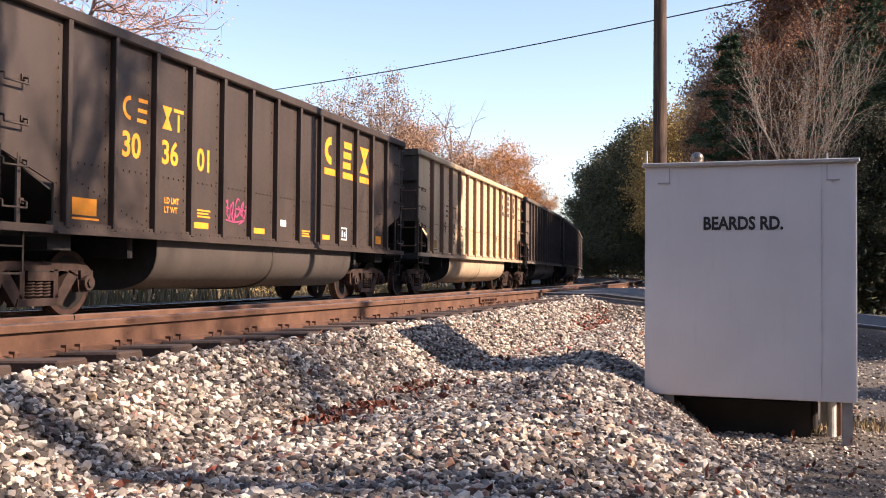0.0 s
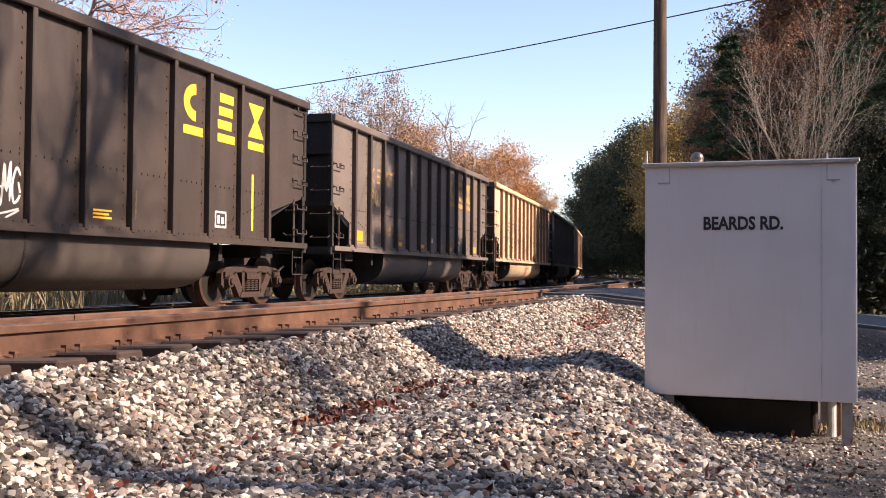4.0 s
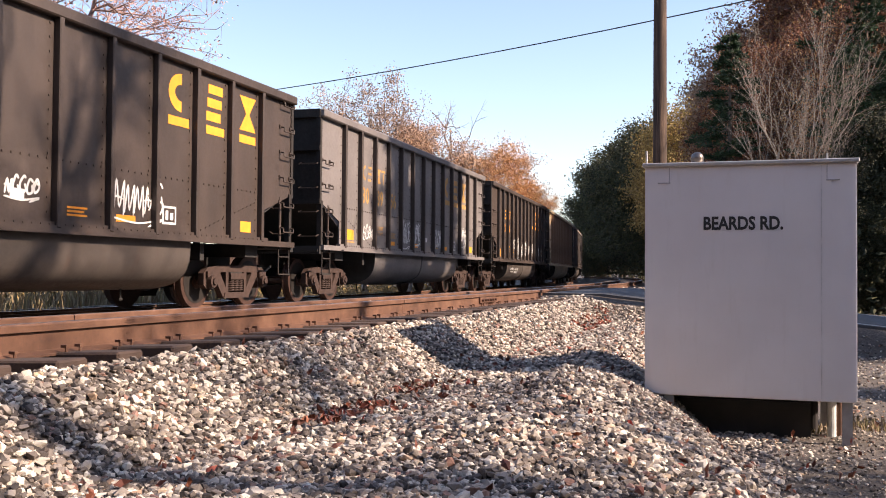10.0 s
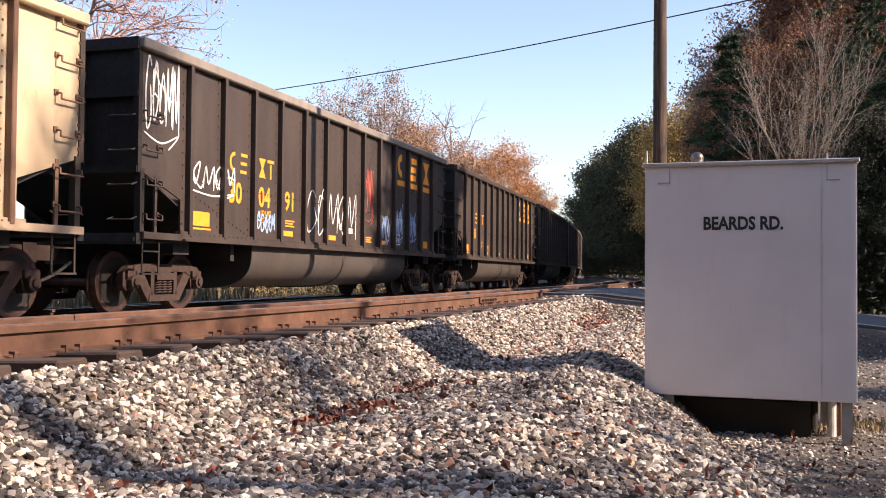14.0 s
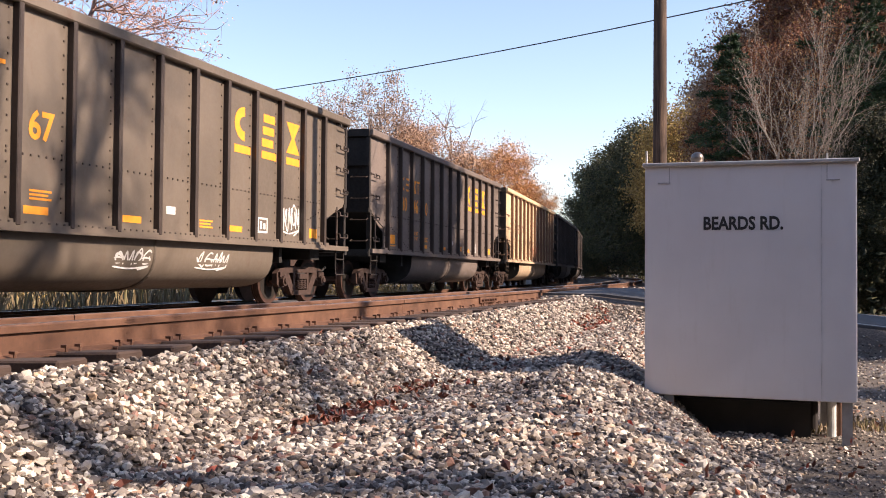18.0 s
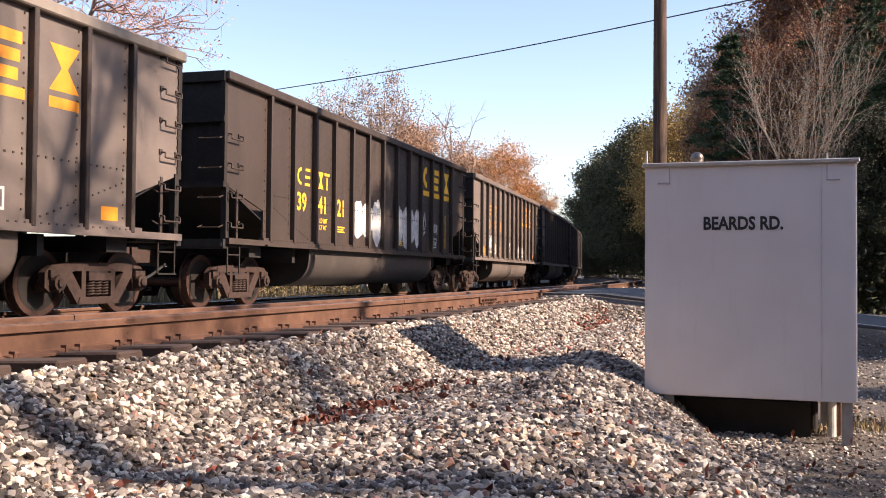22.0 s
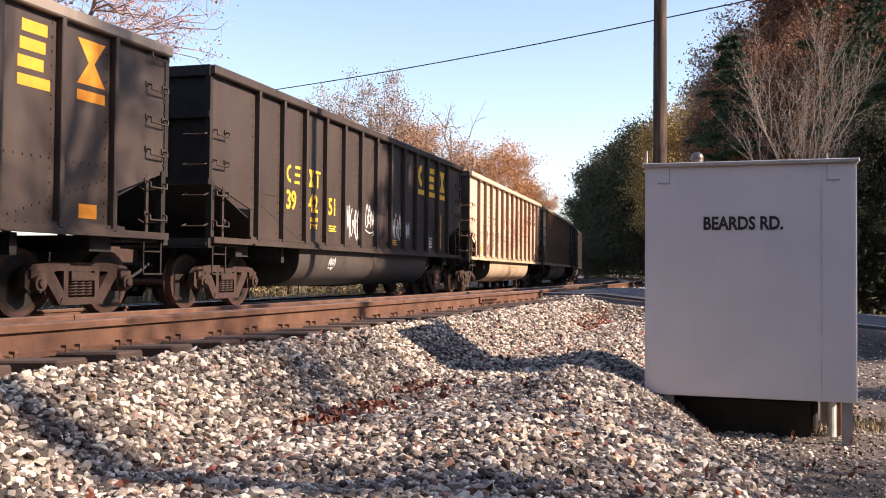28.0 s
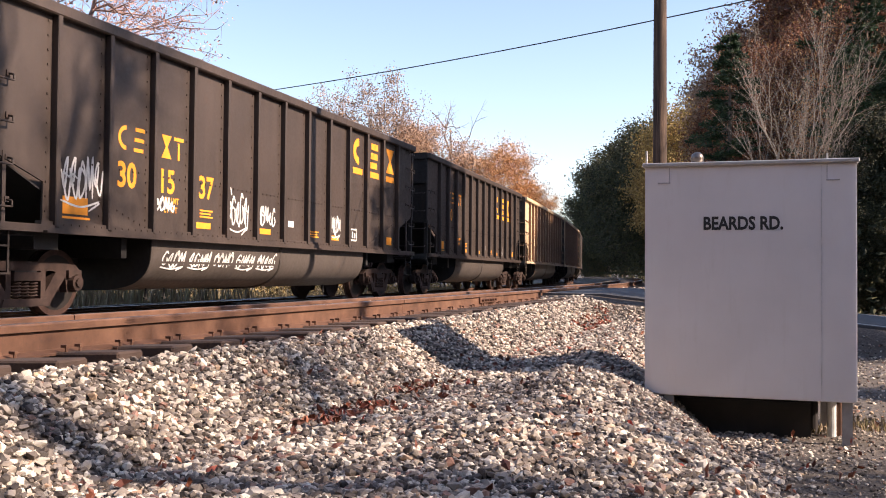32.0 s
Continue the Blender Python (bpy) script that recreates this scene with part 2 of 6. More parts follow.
def stone_shapes(rng, count=30):
    """Broken stones: hulls of a few uneven corners."""
    out = []
    for _ in range(count):
        bm = BM()
        squash = Vector((rng.uniform(0.95, 1.35), rng.uniform(0.72, 1.0), rng.uniform(0.5, 0.78)))
        turn = rng.uniform(0, 6.28)
        for k in range(11):
            h, a = 1 - 2 * (k + 0.5) / 11, k * 2.39996 + turn
            d = np.array([math.sqrt(1 - h * h) * math.cos(a), math.sqrt(1 - h * h) * math.sin(a), h]) + rng.normal(size=3) * 0.2
            d = d / np.sum(np.abs(d) ** 3.0) ** (1 / 3.0) * rng.uniform(0.85, 1.0)
            bm.verts.new((d[0] * squash.x, d[1] * squash.y, d[2] * squash.z))
        hull = bmesh.ops.convex_hull(bm, input=bm.verts)
        bmesh.ops.delete(bm, geom=list({g for g in hull["geom_unused"] + hull["geom_interior"] if isinstance(g, bmesh.types.BMVert)}), context="VERTS")
        bmesh.ops.triangulate(bm, faces=bm.faces)
        bmesh.ops.recalc_face_normals(bm, faces=bm.faces)
        bm.verts.index_update()
        out.append((np.array([v.co[:] for v in bm.verts]), np.array([[w.index for w in f.verts] for f in bm.faces])))
        bm.free()
    return out


def scatter_stones(name, s, u, size, rng, shapes, material, sink=0.1):
    p = np.array([along(a, b)[:] for a, b in zip(s, u)])
    z = ground_z(p[:, 0], p[:, 1])
    verts, faces, base = [], [], 0
    kinds = rng.integers(0, len(shapes), len(s))
    yaw, tip, way = rng.uniform(0, math.pi, len(s)), rng.normal(0, 0.3, len(s)), rng.uniform(0, math.tau, len(s))
    q = np.stack([np.cos(tip) * np.cos(yaw), np.sin(tip) * np.cos(way), np.sin(tip) * np.sin(way), np.cos(tip) * np.sin(yaw)], -1)
    for k, (sv, sf) in enumerate(shapes):
        sel = np.where(kinds == k)[0]
        if not len(sel):
            continue
        w, x, y, zq = q[sel].T
        R = np.stack([np.stack([1 - 2 * (y * y + zq * zq), 2 * (x * y - w * zq), 2 * (x * zq + w * y)], -1),
                      np.stack([2 * (x * y + w * zq), 1 - 2 * (x * x + zq * zq), 2 * (y * zq - w * x)], -1),
                      np.stack([2 * (x * zq - w * y), 2 * (y * zq + w * x), 1 - 2 * (x * x + y * y)], -1)], -2)
        vv = np.einsum("nij,vj->nvi", R, sv) * size[sel][:, None, None]
        vv += np.stack([p[sel, 0], p[sel, 1], z[sel] + size[sel] * (0.45 - sink) + rng.uniform(-0.55, 0.5, len(sel)) * size[sel]], -1)[:, None, :]
        n = len(sv)
        faces.append((sf[None] + (np.arange(len(sel)) * n)[:, None, None] + base).reshape(-1, 3))
        verts.append(vv.reshape(-1, 3))
        base += n * len(sel)
    return new(name, raw_mesh(name, np.concatenate(verts), np.concatenate(faces), material))


def build_ballast():
    rng = np.random.default_rng(7)
    shapes = stone_shapes(rng)
    mat = node_mat("ballast_stone", stone_material)
    s, u, r = [], [], []
    for s0, s1, u0, u1, per, size in ((2.7, 6.0, -0.9, 3.3, 3000, 0.0168), (6.0, 10.0, -0.1, 3.3, 2600, 0.0172), (2.7, 9.0, -2.2, 0.3, 420, 0.012), (10.0, 17.6, 0.5, 3.4, 1250, 0.02),
                                      (9.0, 17.6, -4.5, 0.5, 130, 0.017), (2.0, 9.0, 3.3, 7.6, 420, 0.024), (9.0, 17.6, 3.5, 7.6, 200, 0.03), (26.9, 36, 0.5, 7.0, 80, 0.04)):
        n = int((s1 - s0) * (u1 - u0) * per)
        s.append(rng.uniform(s0, s1, n))
        u.append(rng.uniform(u0, u1, n))
        r.append(size * np.clip(rng.lognormal(0, 0.3, n), 0.5, 1.75))
    ob = scatter_stones("ballast", np.concatenate(s), np.concatenate(u), np.concatenate(r), rng, shapes, mat)
    tagged(ob, "pale grey broken limestone ballast heaped beside the track", "gravel", kind="stuff")


build_ballast()

# ---- road over the line ----
def asphalt(nt, b):
    v = coords(nt)
    n = noise_tex(nt, v, 0.8, 5, 0.6)
    g = noise_tex(nt, v, 60, 4, 0.8)
    c = mixed(nt, 0.5, ramp(nt, n, [(0.3, (0.045, 0.045, 0.048)), (0.7, (0.09, 0.09, 0.094))]), ramp(nt, g, [(0.3, (0.04, 0.04, 0.042)), (0.7, (0.11, 0.11, 0.11))]))
    nt.links.new(c, b.inputs["Base Color"])
    b.inputs["Roughness"].default_value = 0.85
    bump(nt, b, g, 0.4, 0.005)


def strip(name, s0, s1, u0, u1, lift, material, ns=14, nu=80):
    S, U = np.meshgrid(np.linspace(s0, s1, ns), np.linspace(u0, u1, nu))
    p = np.array([along(a, b)[:] for a, b in zip(S.ravel(), U.ravel())])
    p[:, 2] = ground_z(p[:, 0], p[:, 1]) + lift
    low = p.copy()
    low[:, 2] -= 0.12
    idx = np.arange(ns * nu).reshape(nu, ns)
    top = np.stack([idx[:-1, :-1], idx[:-1, 1:], idx[1:, 1:], idx[1:, :-1]], -1).reshape(-1, 4)
    rim = np.concatenate([idx[0, :], idx[1:, -1], idx[-1, -2::-1], idx[-2:0:-1, 0]])
    nxt = np.roll(rim, -1)
    side = np.stack([rim, rim + ns * nu, nxt + ns * nu, nxt], -1)
    return new(name, raw_mesh(name, np.concatenate([p, low]), np.concatenate([top, side]), material))


tagged(strip("road", ROAD_S0, ROAD_S1, -60, 24, 0.05, node_mat("asphalt", asphalt)), "worn grey asphalt road over the tracks", "road", kind="structure")
for k, es in enumerate((ROAD_S0 + 0.35, ROAD_S1 - 0.35)):
    for u0, u1 in ((-45, 1.5), (12.5, 22)):
        tagged(strip("road_line", es, es + 0.12, u0, u1, 0.056, plain("road_paint", (0.7, 0.7, 0.68), 0.7), 2, 60),
               "white painted edge line of the road", "road marking", kind="structure")


# ---- rails and ties ----
RAIL = ((0.0, -0.076, 0.0), (0.0, -0.076, 0.012), (0.0, -0.02, 0.026), (0.0, -0.009, 0.045), (0.0, -0.009, 0.13), (0.0, -0.036, 0.142), (0.0, -0.037, 0.176), (0.0, -0.028, 0.186),
        (0.0, 0.028, 0.186), (0.0, 0.037, 0.176), (0.0, 0.036, 0.142), (0.0, 0.009, 0.13), (0.0, 0.009, 0.045), (0.0, 0.02, 0.026), (0.0, 0.076, 0.012), (0.0, 0.076, 0.0))


def rusty(nt, b):
    v = coords(nt)
    n = noise_tex(nt, v, 3.5, 6, 0.65)
    f = noise_tex(nt, v, 45, 5, 0.7)
    c = ramp(nt, n, [(0.3, (0.07, 0.031, 0.018)), (0.55, (0.135, 0.064, 0.037)), (0.75, (0.205, 0.106, 0.064))])
    c = mixed(nt, ramp(nt, f, [(0.5, (0, 0, 0)), (0.8, (0.6, 0.6, 0.6))]), c, (0.07, 0.038, 0.028))
    nt.links.new(c, b.inputs["Base Color"])
    b.inputs["Roughness"].default_value = 0.75
    b.inputs["Metallic"].default_value = 0.15
    bump(nt, b, f, 0.2, 0.003)


def shiny_rail(nt, b):
    v = coords(nt)
    n = noise_tex(nt, v, 8, 5, 0.6)
    nt.links.new(ramp(nt, n, [(0.3, (0.3, 0.27, 0.25)), (0.7, (0.5, 0.47, 0.45))]), b.inputs["Base Color"])
    b.inputs["Roughness"].default_value = 0.35
    b.inputs["Metallic"].default_value = 0.9


RUST = node_mat("rusty_steel", rusty)
POLISHED = node_mat("polished_rail_head", shiny_rail)


RAIL_PARTS = {"rail_foot": (RAIL[0], RAIL[1], RAIL[2], (0.0, -0.009, 0.032), (0.0, 0.009, 0.032), RAIL[13], RAIL[14], RAIL[15]),
              "rail_web": ((0.0, -0.0085, 0.028), (0.0, -0.0085, 0.136), (0.0, 0.0085, 0.136), (0.0, 0.0085, 0.028)), "rail_head": RAIL[5:11]}


def rail(s0, s1, u, base_z, label, step=2.0):
    """A rail of foot, web and head, bent along the line."""
    n = max(2, int((s1 - s0) / step))
    ss = np.linspace(s0, s1, n + 1)
    whole = thing("rail", label, "rail", "rails of the two tracks")
    for name, profile in RAIL_PARTS.items():
        k = len(profile)
        verts = [along(s, u - q[1], base_z + q[2])[:] for s in ss for q in profile]
        faces, mats = [], []
        for i in range(n):
            for j in range(k):
                a, b2 = i * k + j, i * k + (j + 1) % k
                faces.append((a, b2, b2 + k, a + k))
                mats.append(1 if name == "rail_head" and j == 2 else 0)
        me = bpy.data.meshes.new(name)
        me.from_pydata(verts, [], faces + [tuple(range(k - 1, -1, -1)), tuple(range(n * k, n * k + k))])
        me.materials.append(RUST)
        me.materials.append(POLISHED)
        me.polygons.foreach_set("material_index", mats + [0, 0])
        part(name, me, None, whole, "worn bright rail head" if name == "rail_head" else "")
    return whole


NEAR_LABEL = "rust brown steel rail with a worn bright head on wooden ties"
for u, dz, joints in ((3.885, 0.0, (-12, 10.05, 13.72, 30, 75, 140)), (5.32, -0.06, (-12, 6.3, 19.5, 75, 140))):
    for a, b2 in zip(joints[:-1], joints[1:]):
        rail(a, b2 - 0.012, u, NEAR_Z - 0.186 + dz, NEAR_LABEL)
for u in (CAR_U - 0.7525, CAR_U + 0.7525):
    rail(-30, 60, u, -0.186, "steel rail under the coal train, bright on top", 3.0)
    rail(60.012, 420, u, -0.186, "steel rail under the coal train, bright on top", 5.0)


def tie_wood(nt, b):
    v = coords(nt, (1, 1, 1), False)
    g = noise_tex(nt, coords(nt, (2, 30, 30), False), 2.0, 6, 0.7)
    o = nt.nodes.new("ShaderNodeObjectInfo")
    c = ramp(nt, g, [(0.3, (0.025, 0.015, 0.011)), (0.7, (0.09, 0.055, 0.04))])
    c = mixed(nt, o.outputs["Random"], c, (0.06, 0.038, 0.029))
    nt.links.new(c, b.inputs["Base Color"])
    b.inputs["Roughness"].default_value = 0.9
    bump(nt, b, g, 0.5, 0.01)


TIE = node_mat("creosoted_tie", tie_wood)


def build_track(name, label, centre_u, base_z, s0, s1, pitch, tilt, detail):
    track = thing(name, label, "railway track", kind="structure")
    bm = BM()
    box(bm, (0, 0, -0.09), (0.23, 2.6, 0.18))
    bmesh.ops.bevel(bm, geom=bm.edges[:], offset=0.012, segments=1, affect="EDGES")
    tie = mesh_of(bm, "tie", TIE)
    plate, spike = None, None
    if detail:
        bm = BM()
        box(bm, (0, 0, 0.008), (0.2, 0.36, 0.016))
        box(bm, (0, -0.1, 0.02), (0.2, 0.03, 0.02))
        box(bm, (0, 0.1, 0.02), (0.2, 0.03, 0.02))
        plate = mesh_of(bm, "tie_plate", RUST)
        bm = BM()
        rod(bm, (0, 0, -0.02), (0, 0, 0.035), 0.009, 5)
        box(bm, (0, 0.01, 0.038), (0.026, 0.04, 0.016))
        spike = mesh_of(bm, "spike", RUST)
    rng = random.Random(3)
    s = s0
    while s < s1:
        out = rng.uniform(-0.09, 0.09)
        ob = part("tie", tie, None, track)
        ob.matrix_basis = on_line(s, centre_u, base_z - 0.018, rng.uniform(-1.5, 1.5)) @ pose(0, out, 0, tilt)
        if plate and abs(s - 4.2) < 0.26:
            bm = BM()
            box(bm, (0, -1.303, -0.09), (0.17, 0.006, 0.1))
            for k in range(10):
                box(bm, (-0.076 + 0.017 * k, -1.308, -0.09), (0.008, 0.008, 0.1))
            p = part("end_plate", bm, plain("zinc_end_plate", (0.5, 0.48, 0.45), 0.5, 0.4), track, "pale ribbed zinc plate nailed to the end of a tie")
            p.matrix_basis = ob.matrix_basis.copy()
        if plate and s < 19:
            for du, dz in ((-0.735, 0.0), (0.7, -0.06)):
                p = part("tie_plate", plate, None, track)
                p.matrix_basis = on_line(s, centre_u + du, base_z - 0.018 + dz)
                for k in (-0.055, 0.06):
                    q = part("spike", spike, None, track)
                    q.matrix_basis = on_line(s + k, centre_u + du - 0.105, base_z - 0.0 + dz + rng.uniform(0, 0.012))
        s += pitch * rng.uniform(0.93, 1.07)
    return track


build_track("near_track_bed", "row of dark creosoted ties with rusty plates in ballast", NEAR_U, NEAR_Z - 0.186, 1.0, 18.0, 0.5, -2.2, True)
build_track("far_track_bed", "row of dark creosoted ties under the coal train", CAR_U, -0.186, 2.0, 40.0, 0.55, 0, False)


# ---- joint bars on the near rail ----
def build_joint(s, u, z):
    j = thing("rail_joint", "dark bolted steel joint bar clamping two rail ends", "rail joint", "rail joints", m=on_line(s, u, z))
    bm = BM()
    box(bm, (0, -0.024, 0.09), (0.9, 0.028, 0.085))
    bmesh.ops.bevel(bm, geom=bm.edges[:], offset=0.006, segments=1, affect="EDGES")
    part("joint_bar", bm, RUST, j)
    for k in range(6):
        bm = BM()
        rod(bm, (-0.375 + 0.15 * k, -0.03, 0.09), (-0.375 + 0.15 * k, -0.075, 0.09), 0.019, 6)
        part("bolt", bm, RUST, j)


for js in (13.72,):
    build_joint(js, 3.885, NEAR_Z - 0.186)


# ---- coal cars ----
SILL, TOP, SIDE_Y = 1.117, 4.01, 1.455
# three makes of car: coupled length, half body, panel width, half tub
MAKES = ((15.62, 7.06, 0.975, 3.75), (16.53, 7.615, 1.06, 4.2), (16.53, 7.615, 1.01, 4.2))
STEEL_DARK = plain("truck_steel", (0.048, 0.027, 0.021), 0.75, 0.2, 0.4, 9)
WHEEL_STEEL = plain("wheel_steel", (0.085, 0.047, 0.037), 0.5, 0.5, 0.3, 12)
BLACK_IRON = plain("black_iron", (0.022, 0.02, 0.019), 0.7, 0.1, 0.4, 7)
COAL_INSIDE = plain("coal_dusted_floor", (0.02, 0.019, 0.018), 0.9, 0.0, 0.4, 5)


def wheelset_mesh():
    bm = BM()
    plate_faces = []
    rod(bm, (0, -1.05, 0), (0, 1.05, 0), 0.08, 10)
    for side in (-1, 1):
        y = 0.72 * side
        rod(bm, (0, y - 0.06, 0), (0, y + 0.06, 0), 0.46, 28)
        rod(bm, (0, y - side * 0.085, 0), (0, y - side * 0.055, 0), 0.485, 28)
        # wheel plate, darker than the rim
        plate = set(bmesh.ops.create_cone(bm, cap_ends=True, segments=24, radius1=0.36, radius2=0.38, depth=0.03, matrix=Matrix.Translation((0, y + side * 0.05, 0)) @ pose(0, 0, 0, 90))["verts"])
        plate_faces += [f for f in bm.faces if all(v in plate for v in f.verts)]
        rod(bm, (0, y, 0), (0, y + side * 0.1, 0), 0.13, 14)
    for f in plate_faces:
        f.material_index = 1
    me = mesh_of(bm, "wheelset", WHEEL_STEEL)
    me.materials.append(plain("dark_wheel_plate", (0.018, 0.014, 0.012), 0.6, 0.2, 0.4, 6))
    return me


def side_frame_mesh():
    """A cast truck frame: arched top, two sloping legs, bolster window, journal ends."""
    bm = BM()
    t = (0, 0.11, 0)
    # arched top member with journal jaws
    prism(bm, [(-1.08, 0, 0.40), (-1.08, 0, 0.6), (-0.95, 0, 0.7), (-0.55, 0, 0.74), (0.55, 0, 0.74), (0.95, 0, 0.7), (1.08, 0, 0.6), (1.08, 0, 0.40),
               (0.98, 0, 0.33), (0.78, 0, 0.33), (0.74, 0, 0.55), (0.5, 0, 0.62), (-0.5, 0, 0.62), (-0.74, 0, 0.55), (-0.78, 0, 0.33), (-0.98, 0, 0.33)], t)
    for k in (-1, 1):
        prism(bm, [(0.76 * k, 0, 0.56), (0.58 * k, 0, 0.64), (0.3 * k, 0, 0.27), (0.3 * k, 0, 0.17), (0.44 * k, 0, 0.17)], t)
        prism(bm, [(0.36 * k, 0, 0.64), (0.27 * k, 0, 0.64), (0.27 * k, 0, 0.2), (0.36 * k, 0, 0.2)], t)
    prism(bm, [(-0.44, -0.02, 0.16), (0.44, -0.02, 0.16), (0.4, -0.02, 0.26), (-0.4, -0.02, 0.26)], (0, 0.15, 0))
    return mesh_of(bm, "side_frame", STEEL_DARK)


def spring_mesh():
    """One coil spring, wound from a round bar."""
    n, turns, sides = 60, 5.5, 4
    verts, faces = [], []
    for k in range(n + 1):
        a = math.tau * turns * k / n
        c, w = Vector((0.06 * math.cos(a), 0.06 * math.sin(a), 0.27 + 0.22 * k / n)), Vector((math.cos(a), math.sin(a), 0))
        for j in range(sides):
            b2 = math.tau * j / sides
            verts.append((c + w * 0.014 * math.cos(b2) + Vector((0, 0, 0.014 * math.sin(b2))))[:])
    for k in range(n):
        for j in range(sides):
            p, q = k * sides + j, k * sides + (j + 1) % sides
            faces.append((p, q, q + sides, p + sides))
    return raw_mesh("spring", verts, faces, STEEL_DARK, True)


def spring_seat_mesh():
    bm = BM()
    box(bm, (0, 0, 0.545), (0.52, 0.2, 0.11))
    return mesh_of(bm, "spring_cap", STEEL_DARK)


def journal_mesh():
    bm = BM()
    rod(bm, (0, 0, 0), (0, -0.09, 0), 0.11, 10)
    rod(bm, (0, -0.09, 0), (0, -0.12, 0), 0.06, 8)
    box(bm, (0, 0.02, 0.12), (0.26, 0.12, 0.1))
    return mesh_of(bm, "bearing_cap", STEEL_DARK)


def bolster_mesh():
    bm = BM()
    box(bm, (0, 0, 0.6), (0.4, 2.1, 0.22))
    box(bm, (0, 0, 0.8), (0.5, 0.6, 0.2))
    for k in (-1, 1):
        box(bm, (0.62 * k, 0, 0.42), (0.1, 1.5, 0.14))
        for y in (-0.72, 0.72):
            box(bm, (0.36 * k, y, 0.45), (0.07, 0.1, 0.3))
    return mesh_of(bm, "truck", BLACK_IRON)


TRUCK = {"wheelset": wheelset_mesh(), "side_frame": side_frame_mesh(), "spring": spring_mesh(), "spring_cap": spring_seat_mesh(), "bearing_cap": journal_mesh(), "truck": bolster_mesh()}


def add_trucks(car, half):
    for tx in (1.3 - half, half - 1.3):
        truck = part("truck", TRUCK["truck"], None, car, "rust brown cast steel truck with coil springs")
        truck.location = (tx, 0, 0)
        for k in (-0.89, 0.89):
            w = part("wheelset", TRUCK["wheelset"], None, truck)
            w.location = (k, 0, 0.46)
        for side in (-1, 1):
            f = part("side_frame", TRUCK["side_frame"], None, truck)
            f.location = (0, side * 1.0 - 0.055, 0)
            part("spring_cap", TRUCK["spring_cap"], None, truck).location = (0, side * 1.0, 0)
            for sx in (-0.15, 0.0, 0.15):
                part("spring", TRUCK["spring"], None, truck).location = (sx, side * 1.02, 0)
            for k in (-0.89, 0.89):
                j = part("bearing_cap", TRUCK["bearing_cap"], None, truck)
                j.matrix_basis = pose(k, side * 1.06, 0.46, 0, 0, 0 if side < 0 else 180)


